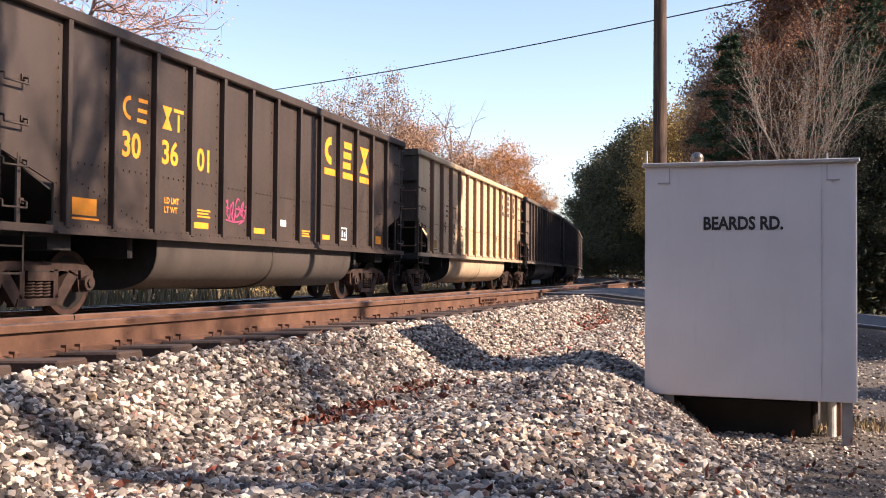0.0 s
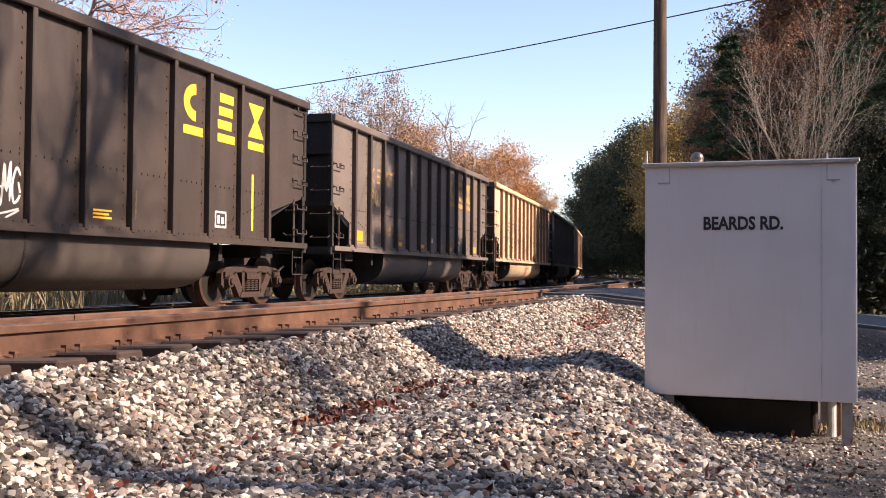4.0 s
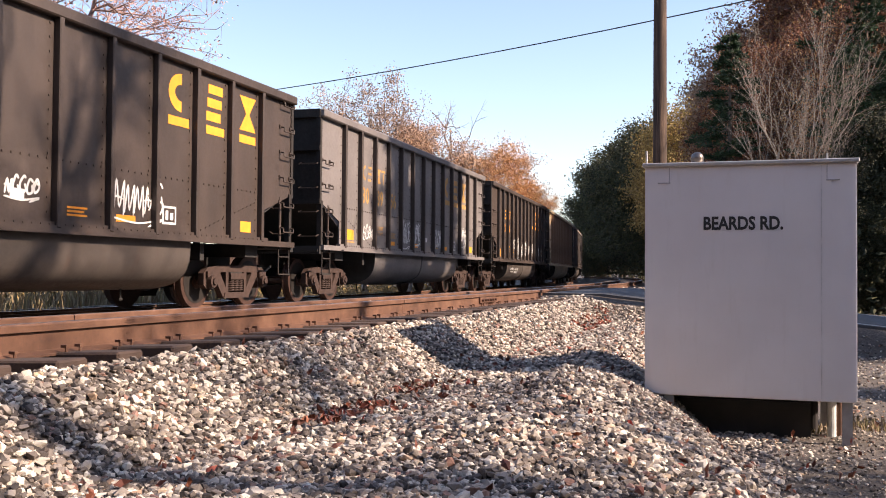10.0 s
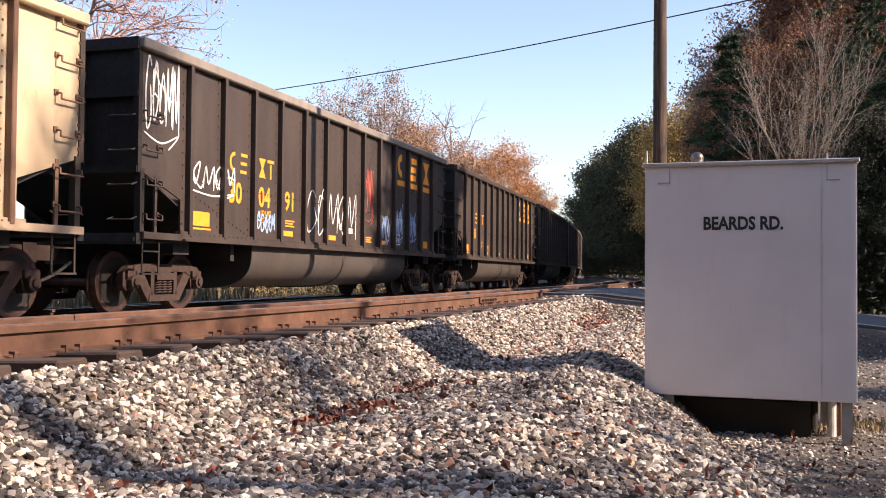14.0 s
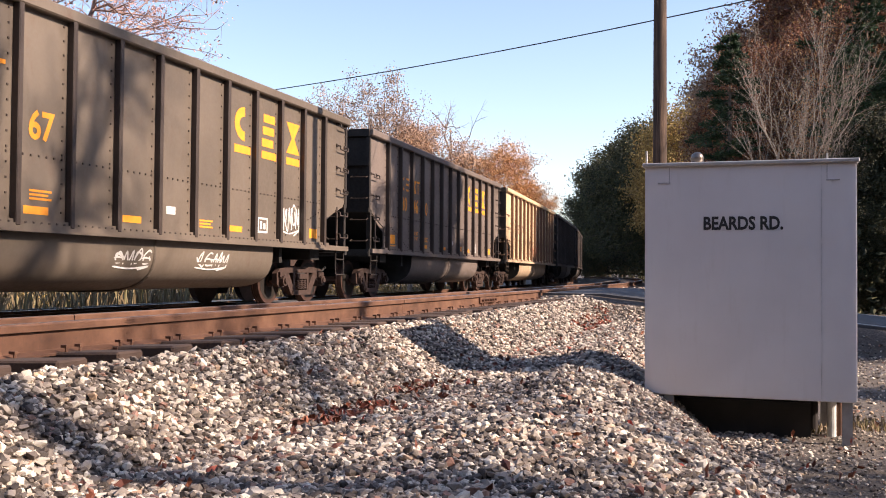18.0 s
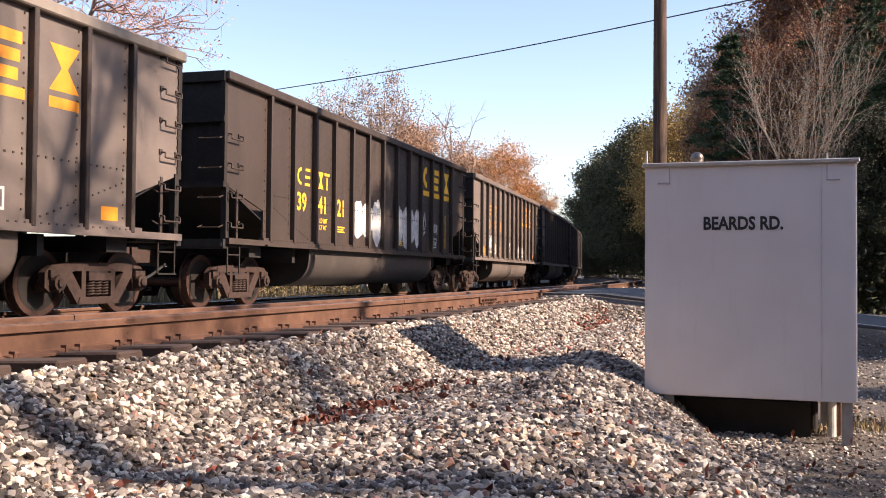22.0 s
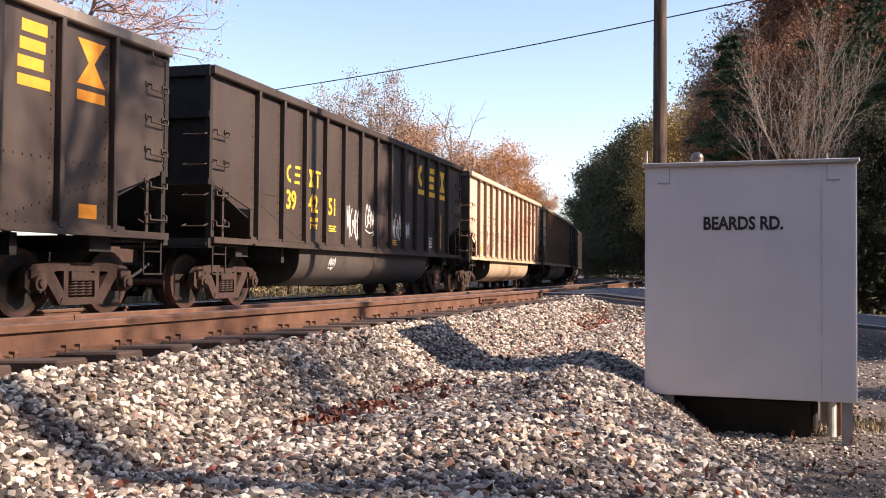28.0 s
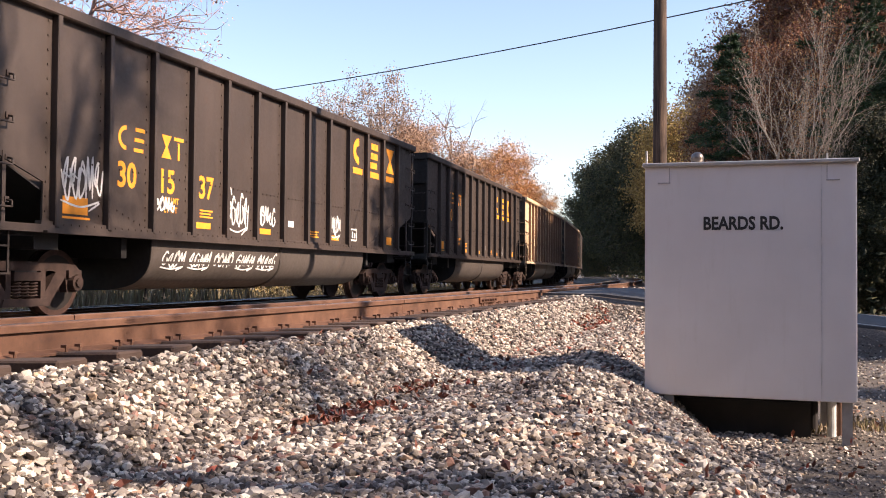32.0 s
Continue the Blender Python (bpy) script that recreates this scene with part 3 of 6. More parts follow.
def build_car(make, paint, trim, tub_paint):
    """A bathtub coal gondola; its visible side is local -y, its front end local -x."""
    car = thing("coal_car", "", "railroad car", "cars of the coal train")
    HALF, PANEL, TUB = MAKES[make][1:]
    POSTS = [(-6 + k) * PANEL for k in range(13)]
    end0 = 6 * PANEL
    rise = 0.98
    for side in (-1, 1):
        # side sheet with the sloped openings at its lower corners
        bm = BM()
        y = SIDE_Y * side
        prism(bm, [(-HALF, y, SILL + rise), (-end0 - 0.16, y, SILL + 0.62), (-end0 - 0.16, y, SILL), (end0 + 0.16, y, SILL), (end0 + 0.16, y, SILL + 0.62), (HALF, y, SILL + rise),
                   (HALF, y, TOP - 0.05), (-HALF, y, TOP - 0.05)], (0, -0.03 * side, 0))
        part("side_sheet", bm, paint, car)
        bm = BM()
        box(bm, (0, side * 1.47, TOP - 0.08), (2 * HALF + 0.1, 0.19, 0.16))
        bmesh.ops.bevel(bm, geom=bm.edges[:], offset=0.02, segments=1, affect="EDGES")
        part("top_chord", bm, trim, car)
        bm = BM()
        box(bm, (0, side * 1.47, SILL + 0.06), (2 * end0 + 0.5, 0.1, 0.14))
        box(bm, (0, side * 1.49, SILL + 0.03), (2 * HALF, 0.12, 0.1))
        box(bm, (0, side * 1.53, SILL - 0.01), (2 * end0 + 0.5, 0.16, 0.03))
        part("side_sill", bm, trim, car)
        bm = BM()
        box(bm, (0, 0, (TOP + SILL) / 2 - 0.05), (0.082, 0.11, TOP - SILL - 0.2))
        bmesh.ops.bevel(bm, geom=bm.edges[:], offset=0.012, segments=1, affect="EDGES")
        post = mesh_of(bm, "side_post", trim)
        for x in POSTS:
            part("side_post", post, None, car).location = (x, side * 1.507, 0)
        # rivet rows: one across, one beside each post
        bm = BM()
        for x in POSTS:
            for k in range(14):
                box(bm, (x - 0.115, y + side * 0.006, SILL + 0.25 + k * 0.185), (0.024, 0.014, 0.024))
        for k in range(84):
            x = -end0 + 0.02 + k * 2 * end0 / 84
            box(bm, (x, y + side * 0.006, SILL + 0.93), (0.026, 0.014, 0.026))
            box(bm, (x, side * 1.522, SILL + 0.09), (0.03, 0.014, 0.03))
        for e in (-1, 1):
            for k in range(15):
                box(bm, (e * (end0 - 0.15 - k * PANEL * 0.125), y + side * 0.006, SILL + 0.74 - k * 0.043), (0.024, 0.014, 0.024))
            for k in range(12):
                box(bm, (e * (HALF - 0.035), y + side * 0.006, SILL + rise + 0.12 + k * 0.155), (0.03, 0.016, 0.03))
        part("rivet_work", bm, trim, car)["kind"] = "stuff"
        # ladder and grab irons at both ends
        for e in (-1, 1):
            for k in range(4 if e < 0 else 6):
                z = SILL + 0.26 + k * (0.5 if e < 0 else 0.475)
                bm = BM()
                x0, x1, yy = e * (HALF - 0.46), e * (HALF - 0.06), side * 1.55
                rod(bm, (x0, yy, z), (x1, yy, z), 0.014, 6)
                for xx in (x0, x1):
                    rod(bm, (xx, yy, z), (xx, yy, z + 0.07), 0.014, 6)
                    rod(bm, (xx, yy, z + 0.07), (xx, y, z + 0.09), 0.014, 6)
                    box(bm, (xx, y + side * 0.012, z + 0.09), (0.07, 0.02, 0.07))
                part("grab_iron", bm, trim, car)
            bm = BM()
            box(bm, (e * (HALF - 0.42), side * 1.45, SILL + 0.45), (0.06, 0.03, 0.95))
            part("corner_stile", bm, trim, car)
            bm = BM()
            for x in (HALF - 0.5, HALF - 0.08):
                box(bm, (e * x, side * 1.47, SILL - 0.25), (0.03, 0.016, 0.56))
            box(bm, (e * (HALF - 0.29), side * 1.47, SILL - 0.53), (0.46, 0.05, 0.025))
            box(bm, (e * (HALF - 0.29), side * 1.47, SILL - 0.2), (0.42, 0.04, 0.022))
            part("stirrup_step", bm, trim, car)
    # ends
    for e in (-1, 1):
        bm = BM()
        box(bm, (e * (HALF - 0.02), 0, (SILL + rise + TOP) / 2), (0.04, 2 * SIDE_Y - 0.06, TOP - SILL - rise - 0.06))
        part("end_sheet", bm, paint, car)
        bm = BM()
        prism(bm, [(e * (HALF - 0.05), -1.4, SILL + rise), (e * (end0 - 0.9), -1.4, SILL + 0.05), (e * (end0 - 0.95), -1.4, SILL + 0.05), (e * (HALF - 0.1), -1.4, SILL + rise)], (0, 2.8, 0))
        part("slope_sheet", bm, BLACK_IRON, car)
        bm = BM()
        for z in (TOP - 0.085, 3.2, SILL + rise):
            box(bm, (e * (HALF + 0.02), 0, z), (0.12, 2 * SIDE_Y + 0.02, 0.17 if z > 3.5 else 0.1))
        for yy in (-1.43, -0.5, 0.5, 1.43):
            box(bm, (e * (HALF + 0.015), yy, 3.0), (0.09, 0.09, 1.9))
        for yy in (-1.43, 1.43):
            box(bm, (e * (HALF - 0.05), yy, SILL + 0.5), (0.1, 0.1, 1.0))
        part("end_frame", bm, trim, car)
        for side in (-1, 1):
            for k in range(4):
                z = SILL + 0.25 + 0.5 * k
                xx = e * (HALF + 0.13)
                bm = BM()
                rod(bm, (xx, side * 1.02, z), (xx, side * 1.42, z), 0.013, 5)
                for yy in (side * 1.42, side * 1.02):
                    rod(bm, (xx, yy, z), (e * (HALF - 0.03), yy, z + 0.05), 0.013, 5)
                part("end_grab_iron", bm, trim, car)
        bm = BM()
        box(bm, (e * (HALF - 0.45), 0, SILL - 0.03), (1.1, 2.9, 0.06))
        box(bm, (e * (HALF + 0.02), 0, SILL - 0.02), (0.12, 2.96, 0.16))
        part("end_platform", bm, BLACK_IRON, car)
        bm = BM()
        box(bm, (e * (HALF + 0.28), 0, 0.88), (0.62, 0.2, 0.22))
        box(bm, (e * (HALF + 0.57), 0.03, 0.88), (0.16, 0.3, 0.28))
        part("coupler", bm, STEEL_DARK, car)
        bm = BM()
        prev = Vector((e * (HALF + 0.1), -0.4, 0.75))
        for k in range(1, 7):
            p = Vector((e * (HALF + 0.1 + 0.09 * k), -0.4 + 0.04 * k, 0.75 - 0.3 * math.sin(k / 6 * 1.5)))
            rod(bm, prev, p, 0.025, 6)
            prev = p
        part("brake_hose", bm, BLACK_IRON, car)
    # floor, centre sill and the round tub
    bm = BM()
    box(bm, (0, 0, SILL + 0.06), (2 * end0 - 1.6, 2.84, 0.05))
    part("floor", bm, COAL_INSIDE, car)
    bm = BM()
    box(bm, (0, 0, 0.9), (2 * HALF - 0.1, 0.36, 0.36))
    for x in (1.3 - HALF, HALF - 1.3):
        box(bm, (x, 0, 1.0), (0.45, 2.7, 0.22))
    for x in (-TUB - 0.5, TUB + 0.5):
        box(bm, (x, 0, 0.95), (0.12, 2.7, 0.28))
    part("centre_sill", bm, BLACK_IRON, car)
    bm = BM()
    rings = []
    for x, grow in ((-TUB, 1.0), (-TUB / 2, 1.0), (0.0, 1.0), (TUB / 2, 1.0), (TUB, 1.0)):
        ring = []
        for k in range(25):
            a = math.pi * k / 24
            yy = -math.cos(a)
            yy = math.copysign(abs(yy) ** 0.5, yy)
            zz = max(0.0, math.sin(a)) ** 0.62
            ring.append(bm.verts.new((x, 1.46 * yy, SILL - 0.02 - 0.77 * zz * grow)))
        rings.append(ring)
    for r1, r2 in zip(rings, rings[1:]):
        for a in range(24):
            bm.faces.new((r1[a], r1[a + 1], r2[a + 1], r2[a]))
    ends = [[v.co.copy() for v in rings[0]], [v.co.copy() for v in rings[-1]]]
    part("tub", bm, tub_paint, car, smooth=True)
    for k, pts in enumerate(ends):
        bm = BM()
        prism(bm, pts, (0.02 - 0.04 * k, 0, 0))
        part("tub_end", bm, BLACK_IRON, car)
    bm = BM()
    for k in range(16):
        a0, a1 = math.pi * k / 16, math.pi * (k + 1) / 16
        pts = []
        for a in (a0, a1):
            yy = math.copysign(abs(math.cos(a)) ** 0.5, -math.cos(a))
            pts.append((1.47 * yy, SILL - 0.02 - 0.785 * max(0.0, math.sin(a)) ** 0.62))
        rod(bm, (0.0, *pts[0]), (0.0, *pts[1]), 0.02, 4)
    part("tub_seam", bm, tub_paint, car)
    for x in (-3.5, -3.0, 3.2):
        bm = BM()
        rod(bm, (x, -0.9, 0.36), (x, -0.9, 0.2), 0.015, 5)
        rod(bm, (x - 0.04, -0.9, 0.2), (x + 0.04, -0.9, 0.2), 0.02, 5)
        part("brake_pin", bm, BLACK_IRON, car)
    add_trucks(car, HALF)
    return car


PAINTS = {
    "black": weathered_paint("black_car_paint", (0.043, 0.029, 0.023), rust_amount=0.25, dust=(0.096, 0.068, 0.054), dust_amount=0.35),
    "grey": weathered_paint("faded_grey_car_paint", (0.15, 0.117, 0.1), rust_amount=0.25, dust=(0.13, 0.105, 0.093), dust_amount=0.35),
    "pale": weathered_paint("chalky_grey_car_paint", (0.15, 0.131, 0.124), rust_amount=0.25, dust=(0.22, 0.19, 0.17), dust_amount=0.35),
    "brown": weathered_paint("brownish_car_paint", (0.12, 0.094, 0.072), rust_amount=0.35, dust=(0.14, 0.11, 0.08), dust_amount=0.4),
    "tan": weathered_paint("tan_car_paint", (0.62, 0.465, 0.29), rust=(0.24, 0.1, 0.045), rust_amount=0.45, dust=(0.42, 0.3, 0.19), dust_amount=0.5, soot=0.8),
    "pink": weathered_paint("pinkish_tan_car_paint", (0.6, 0.45, 0.33), rust=(0.25, 0.1, 0.06), rust_amount=0.4, dust=(0.4, 0.28, 0.2), dust_amount=0.35, soot=0.5),
    # tub of black cars: dust, plus sunlight on the curve painted in as lighter colour
    "sunlit_tub_dust": weathered_paint("sunlit_dusty_tub_paint", (0.062, 0.049, 0.042), rust_amount=0.3, dust=(0.105, 0.083, 0.068), dust_amount=0.5),
    "tub_tan": weathered_paint("coal_stained_tan_tub", (0.47, 0.345, 0.23), rust=(0.2, 0.09, 0.045), rust_amount=0.5, dust=(0.27, 0.18, 0.115), dust_amount=0.7),
    "dusty_edge": weathered_paint("dust_worn_edge", (0.24, 0.2, 0.165), rust_amount=0.3, dust=(0.1, 0.08, 0.07), dust_amount=0.5),
    # car ends: the shade on them is painted into the colour, along with soot
    "sooty": weathered_paint("shaded_sooty_end_paint", (0.016, 0.012, 0.01), rust=(0.06, 0.026, 0.016), rust_amount=0.4, dust=(0.05, 0.036, 0.028), dust_amount=0.4, rough=0.85),
    "shaded_sooty_tan": weathered_paint("shaded_soot_stained_tan", (0.05, 0.036, 0.026), rust=(0.1, 0.04, 0.02), rust_amount=0.5, dust=(0.16, 0.11, 0.07), dust_amount=0.5, rough=0.85),
    "rusty": weathered_paint("rust_streaked_trim", (0.17, 0.09, 0.055), rust=(0.15, 0.055, 0.025), rust_amount=0.6, dust=(0.26, 0.17, 0.1), dust_amount=0.4),
}
TONE_TRIM = {"black": "black", "grey": "black", "pale": "black", "brown": "black", "tan": "rusty", "pink": "rusty"}
# tone and words for each car, from the first to the last
CARS = ["black", "tan", "grey", "black", "grey", "tan", "black", "tan", "black", "pale", "black", "tan", "black", "black", "black", "brown",
        "grey", "tan", "grey", "black", "grey", "pale", "black", "black", "black", "pink", "tan", "black", "black", "tan", "tan", "black", "grey"]
WORDS = {"black": "black steel coal gondola with a round belly tub, weathered and dusty",
         "grey": "faded dark grey coal gondola with a round belly tub",
         "pale": "chalky grey coal gondola with worn faint lettering",
         "brown": "brownish dusty coal gondola with a round belly tub",
         "tan": "sunlit tan coal gondola with rust brown posts",
         "pink": "pinkish tan rusty coal gondola with scrawled sides"}
FAMILY = [0, 1, 0, 2, 0, 1, 1, 1, 1, 0, 0, 1, 1, 1, 0, 0, 0, 1, 0, 2, 0, 0, 1, 1, 2, 1, 1, 1, 0, 1, 1, 0, 0]
TRAIN, BUILT = [], {}
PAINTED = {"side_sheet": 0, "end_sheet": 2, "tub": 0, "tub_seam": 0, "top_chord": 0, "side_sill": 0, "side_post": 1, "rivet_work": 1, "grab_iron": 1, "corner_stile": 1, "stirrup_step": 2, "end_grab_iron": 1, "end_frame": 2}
for number, tone in enumerate(CARS):
    make = FAMILY[number]
    if make in BUILT:
        car = copy_thing(BUILT[make], pose(0, 0, 0))
    else:
        car = BUILT[make] = build_car(make, PAINTS["black"], PAINTS["black"], PAINTS["black"])
    car["panel"] = MAKES[make][2]
    tagged(car, WORDS[tone])
    TRAIN.append(car)
for car, tone in zip(TRAIN, CARS):
    for ob in car.children_recursive:
        stem = ob.name.split(".")[0]
        if stem in PAINTED:
            slot = ob.material_slots[0]
            slot.link = "OBJECT"
            if stem.startswith("tub") and tone == "black":
                slot.material = PAINTS["sunlit_tub_dust"]
                continue
            if (stem.startswith("tub") or stem == "side_sill") and tone in ("tan", "pink"):
                slot.material = PAINTS["tub_tan"]
                continue
            if stem == "top_chord" and car in (TRAIN[12], TRAIN[23], TRAIN[18]):
                slot.material = PAINTS["dusty_edge"]
                continue
            slot.material = PAINTS[(tone, TONE_TRIM[tone], "shaded_sooty_tan" if tone in ("tan", "pink") else "sooty")[PAINTED[stem]]]


# ---- lettering and scrawls on the cars ----
ORANGE = plain("orange_letter_paint", (0.8, 0.29, 0.02), 0.6, 0, 0.12)
YELLOW = plain("yellow_letter_paint", (0.85, 0.47, 0.03), 0.6, 0, 0.12)
FADED = plain("faded_orange_paint", (0.36, 0.2, 0.06), 0.7, 0, 0.35, 4)
CHALK = plain("white_chalk_paint", (0.62, 0.6, 0.57), 0.7, 0, 0.3)
INK = plain("black_ink_paint", (0.05, 0.045, 0.045), 0.6, 0, 0.2)
DULL = plain("dull_black_paint", (0.075, 0.065, 0.06), 0.7, 0, 0.3)
SPRAY = {"w": CHALK, "k": INK, "r": plain("red_spray", (0.45, 0.1, 0.07), 0.7), "g": plain("green_spray", (0.2, 0.6, 0.35), 0.6),
         "y": plain("lime_spray", (0.62, 0.72, 0.12), 0.6), "p": plain("purple_spray", (0.32, 0.05, 0.12), 0.6), "b": plain("blue_spray", (0.3, 0.42, 0.62), 0.6), "o": FADED}


def flat(polys):
    """A flat mesh in the x-z plane from outlines in (x, z)."""
    bm = BM()
    for poly in polys:
        bm.faces.new([bm.verts.new((x, 0, z)) for x, z in poly])
    for f in bm.faces:
        if f.normal.y > 0:
            f.normal_flip()
    me = bpy.data.meshes.new("marking")
    bm.to_mesh(me)
    bm.free()
    return me


def rect(x0, z0, x1, z1):
    return [(x0, z0), (x1, z0), (x1, z1), (x0, z1)]


def frame_shape(w, h, t):
    return [rect(0, 0, t, h), rect(w - t, 0, w, h), rect(t, 0, w - t, t), rect(t, h - t, w - t, h)]


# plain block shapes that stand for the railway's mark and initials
def ring_block(w, h, t, n=14, start=0.0, sweep=math.tau):
    out = []
    for k in range(n):
        a0, a1 = start + sweep * k / n, start + sweep * (k + 1) / n
        out.append([(w / 2 + w / 2 * math.cos(a0), h / 2 + h / 2 * math.sin(a0)), (w / 2 + w / 2 * math.cos(a1), h / 2 + h / 2 * math.sin(a1)),
                    (w / 2 + (w / 2 - t) * math.cos(a1), h / 2 + (h / 2 - t) * math.sin(a1)), (w / 2 + (w / 2 - t) * math.cos(a0), h / 2 + (h / 2 - t) * math.sin(a0))])
    return out


def bars_block(w, h, t):
    """Three bars, one above another, each a little aside of the next."""
    d = 0.12 * w
    return [rect(0, 0, w - d, t), rect(d / 2, (h - t) / 2, w - d / 2, (h + t) / 2), rect(d, h - t, w, h)]


def arc_block(w, h, t):
    """A thick half ring."""
    return [[(min(x, w), z) for x, z in p] for p in ring_block(w * 1.25, h, t, 12, math.radians(90), math.pi)]


def glass_block(w, h):
    return [[(0, 0), (w, 0), (w * 0.6, h / 2), (w * 0.4, h / 2)], [(0, h), (w * 0.4, h / 2), (w * 0.6, h / 2), (w, h)]]


def wedge_block(w, h, t):
    return [rect(0, h - t, w, h), rect(w / 2 - t / 2, 0, w / 2 + t / 2, h - t * 1.5)]


def shifted(polys, dx, dz=0.0):
    return [[(x + dx, z + dz) for x, z in p] for p in polys]


UNDER = [rect(0, -0.22, 0.56, -0.08)]
MARKS = {"mark_c": flat(arc_block(0.56, 0.6, 0.17) + UNDER), "mark_s": flat(bars_block(0.5, 0.6, 0.15) + UNDER), "mark_x": flat(glass_block(0.56, 0.6) + UNDER),
         "initial_arc": flat(arc_block(0.3, 0.35, 0.06)), "initial_bars": flat(bars_block(0.26, 0.35, 0.055)),
         "initial_glass": flat(glass_block(0.26, 0.35)), "initial_wedge": flat(wedge_block(0.27, 0.35, 0.055))}
PATCH = {"patch": flat([rect(0, 0, 0.5, 0.23)]), "strip_patch": flat([rect(0, 0, 0.44, 0.1)]), "small_patch": flat([rect(0, 0, 0.24, 0.12)]), "end_patch": flat([rect(0, 0, 0.36, 0.19)]),
         "label_box": flat(frame_shape(0.36, 0.28, 0.035) + [rect(0.08, 0.07, 0.15, 0.21), rect(0.2, 0.07, 0.28, 0.18)]),
         "tall_bar": flat([rect(0, 0, 0.07, 1.0)]), "short_bar": flat([rect(0, 0, 0.06, 0.42)]),
         "fine_print": flat([rect(0, 0.05 * k, 0.4 - 0.06 * (k % 2), 0.05 * k + 0.028) for k in range(3)]),
         "fine_line": flat([rect(0, 0, 0.55, 0.03)])}
DIGITS = {}


def paint_on(car, name, me, panel, dx, z, mat, label="", y=-SIDE_Y - 0.004):
    ob = new(name, me)
    ob.parent = car
    wide = car["panel"]
    ob.location = (wide * (panel - 7) + dx * wide / 1.04, y, z)
    if not me.materials:
        me.materials.append(None)
    ob.material_slots[0].link = "OBJECT"
    ob.material_slots[0].material = mat
    if label:
        tagged(ob, label)
    return ob


def digits(text, height=0.35):
    key = (text, height)
    if key not in DIGITS:
        DIGITS[key] = text_mesh(text, height, None, "car_number", 0.92, 0.012 * height / 0.35)
    return DIGITS[key]


def ribbon(bm, pts, stroke):
    """A flat band along pts, pointed a little at both ends."""
    n = len(pts) - 1
    row = []
    for k, p in enumerate(pts):
        d = pts[min(k + 1, n)] - pts[max(k - 1, 0)]
        wide = stroke / 2 * (0.55 if k in (0, n) else 1.0)
        nrm = Vector((-d.y, d.x)).normalized() * wide
        row.append((bm.verts.new((p.x + nrm.x, 0, p.y + nrm.y)), bm.verts.new((p.x - nrm.x, 0, p.y - nrm.y))))
    for (a, b2), (c, d) in zip(row, row[1:]):
        bm.faces.new((a, b2, d, c))


def smooth_line(keys, per=5):
    """A soft line through a few corners."""
    out = []
    for k in range(len(keys) - 1):
        p0, p1, p2, p3 = keys[max(k - 1, 0)], keys[k], keys[k + 1], keys[min(k + 2, len(keys) - 1)]
        for j in range(per):
            f = j / per
            out.append(0.5 * ((2 * p1) + (p2 - p0) * f + (2 * p0 - 5 * p1 + 4 * p2 - p3) * f * f + (3 * p1 - p0 - 3 * p2 + p3) * f ** 3))
    return out + [keys[-1]]


def scrawl(seed, w, h, turns, stroke):
    """A hurried spray tag of crossing strokes, w by h metres, with no readable letters."""
    rng = random.Random(seed)
    bm = BM()
    n = max(2, min(turns, 5))
    cell = w / n
    for k in range(n):
        x0, lean = cell * k, rng.uniform(0.05, 0.22) * cell
        lo, hi = h * rng.uniform(0.0, 0.18), h * rng.uniform(0.78, 1.0)
        kind = rng.randrange(4)
        if kind == 0:
            keys = [(0.1, 0.1), (0.25, 0.95), (0.55, 0.25), (0.85, 1.0), (0.95, 0.05)]
        elif kind == 1:
            keys = [(0.85, 0.85), (0.45, 1.0), (0.1, 0.55), (0.35, 0.08), (0.9, 0.25), (0.7, 0.6)]
        elif kind == 2:
            keys = [(0.1, 0.3), (0.5, 1.0), (0.9, 0.4), (0.3, 0.1), (0.2, 0.8), (1.0, 0.6)]
        else:
            keys = [(0.0, 0.6), (0.4, 0.2), (0.6, 0.9), (0.2, 0.5), (0.9, 0.0), (1.1, 0.7)]
        keys = [Vector((x0 + cell * 1.05 * a + lean * b2 + rng.uniform(-0.06, 0.06) * cell, lo + (hi - lo) * b2 + rng.uniform(-0.05, 0.05) * h)) for a, b2 in keys]
        ribbon(bm, smooth_line(keys), stroke)
        if rng.random() < 0.4:
            ribbon(bm, [Vector((x0, h * 0.5)), Vector((x0 + cell * 0.5, h * 0.55)), Vector((x0 + cell * 1.1, h * 0.48))], stroke)
    if w > 0.55 and rng.random() < 0.6:
        ribbon(bm, smooth_line([Vector((0, h * 0.05)), Vector((w * 0.5, -h * 0.05)), Vector((w, h * 0.08)), Vector((w * 0.7, -h * 0.12))]), stroke * 0.8)
    me = bpy.data.meshes.new("scrawl")
    bm.to_mesh(me)
    bm.free()
    return me


def blobs(seed, w, h, n):
    """Fat rounded shapes side by side, filled."""
    rng = random.Random(seed)
    out = []
    for k in range(n):
        cx, rx, rz = w * (k + 0.5) / n, w / n * 0.6, h / 2 * rng.uniform(0.75, 1.0)
        out.append([(cx + rx * math.cos(a) * rng.uniform(0.8, 1.1), h / 2 + rz * math.sin(a) * rng.uniform(0.85, 1.1)) for a in [i * math.tau / 18 for i in range(18)]])
    return flat(out)


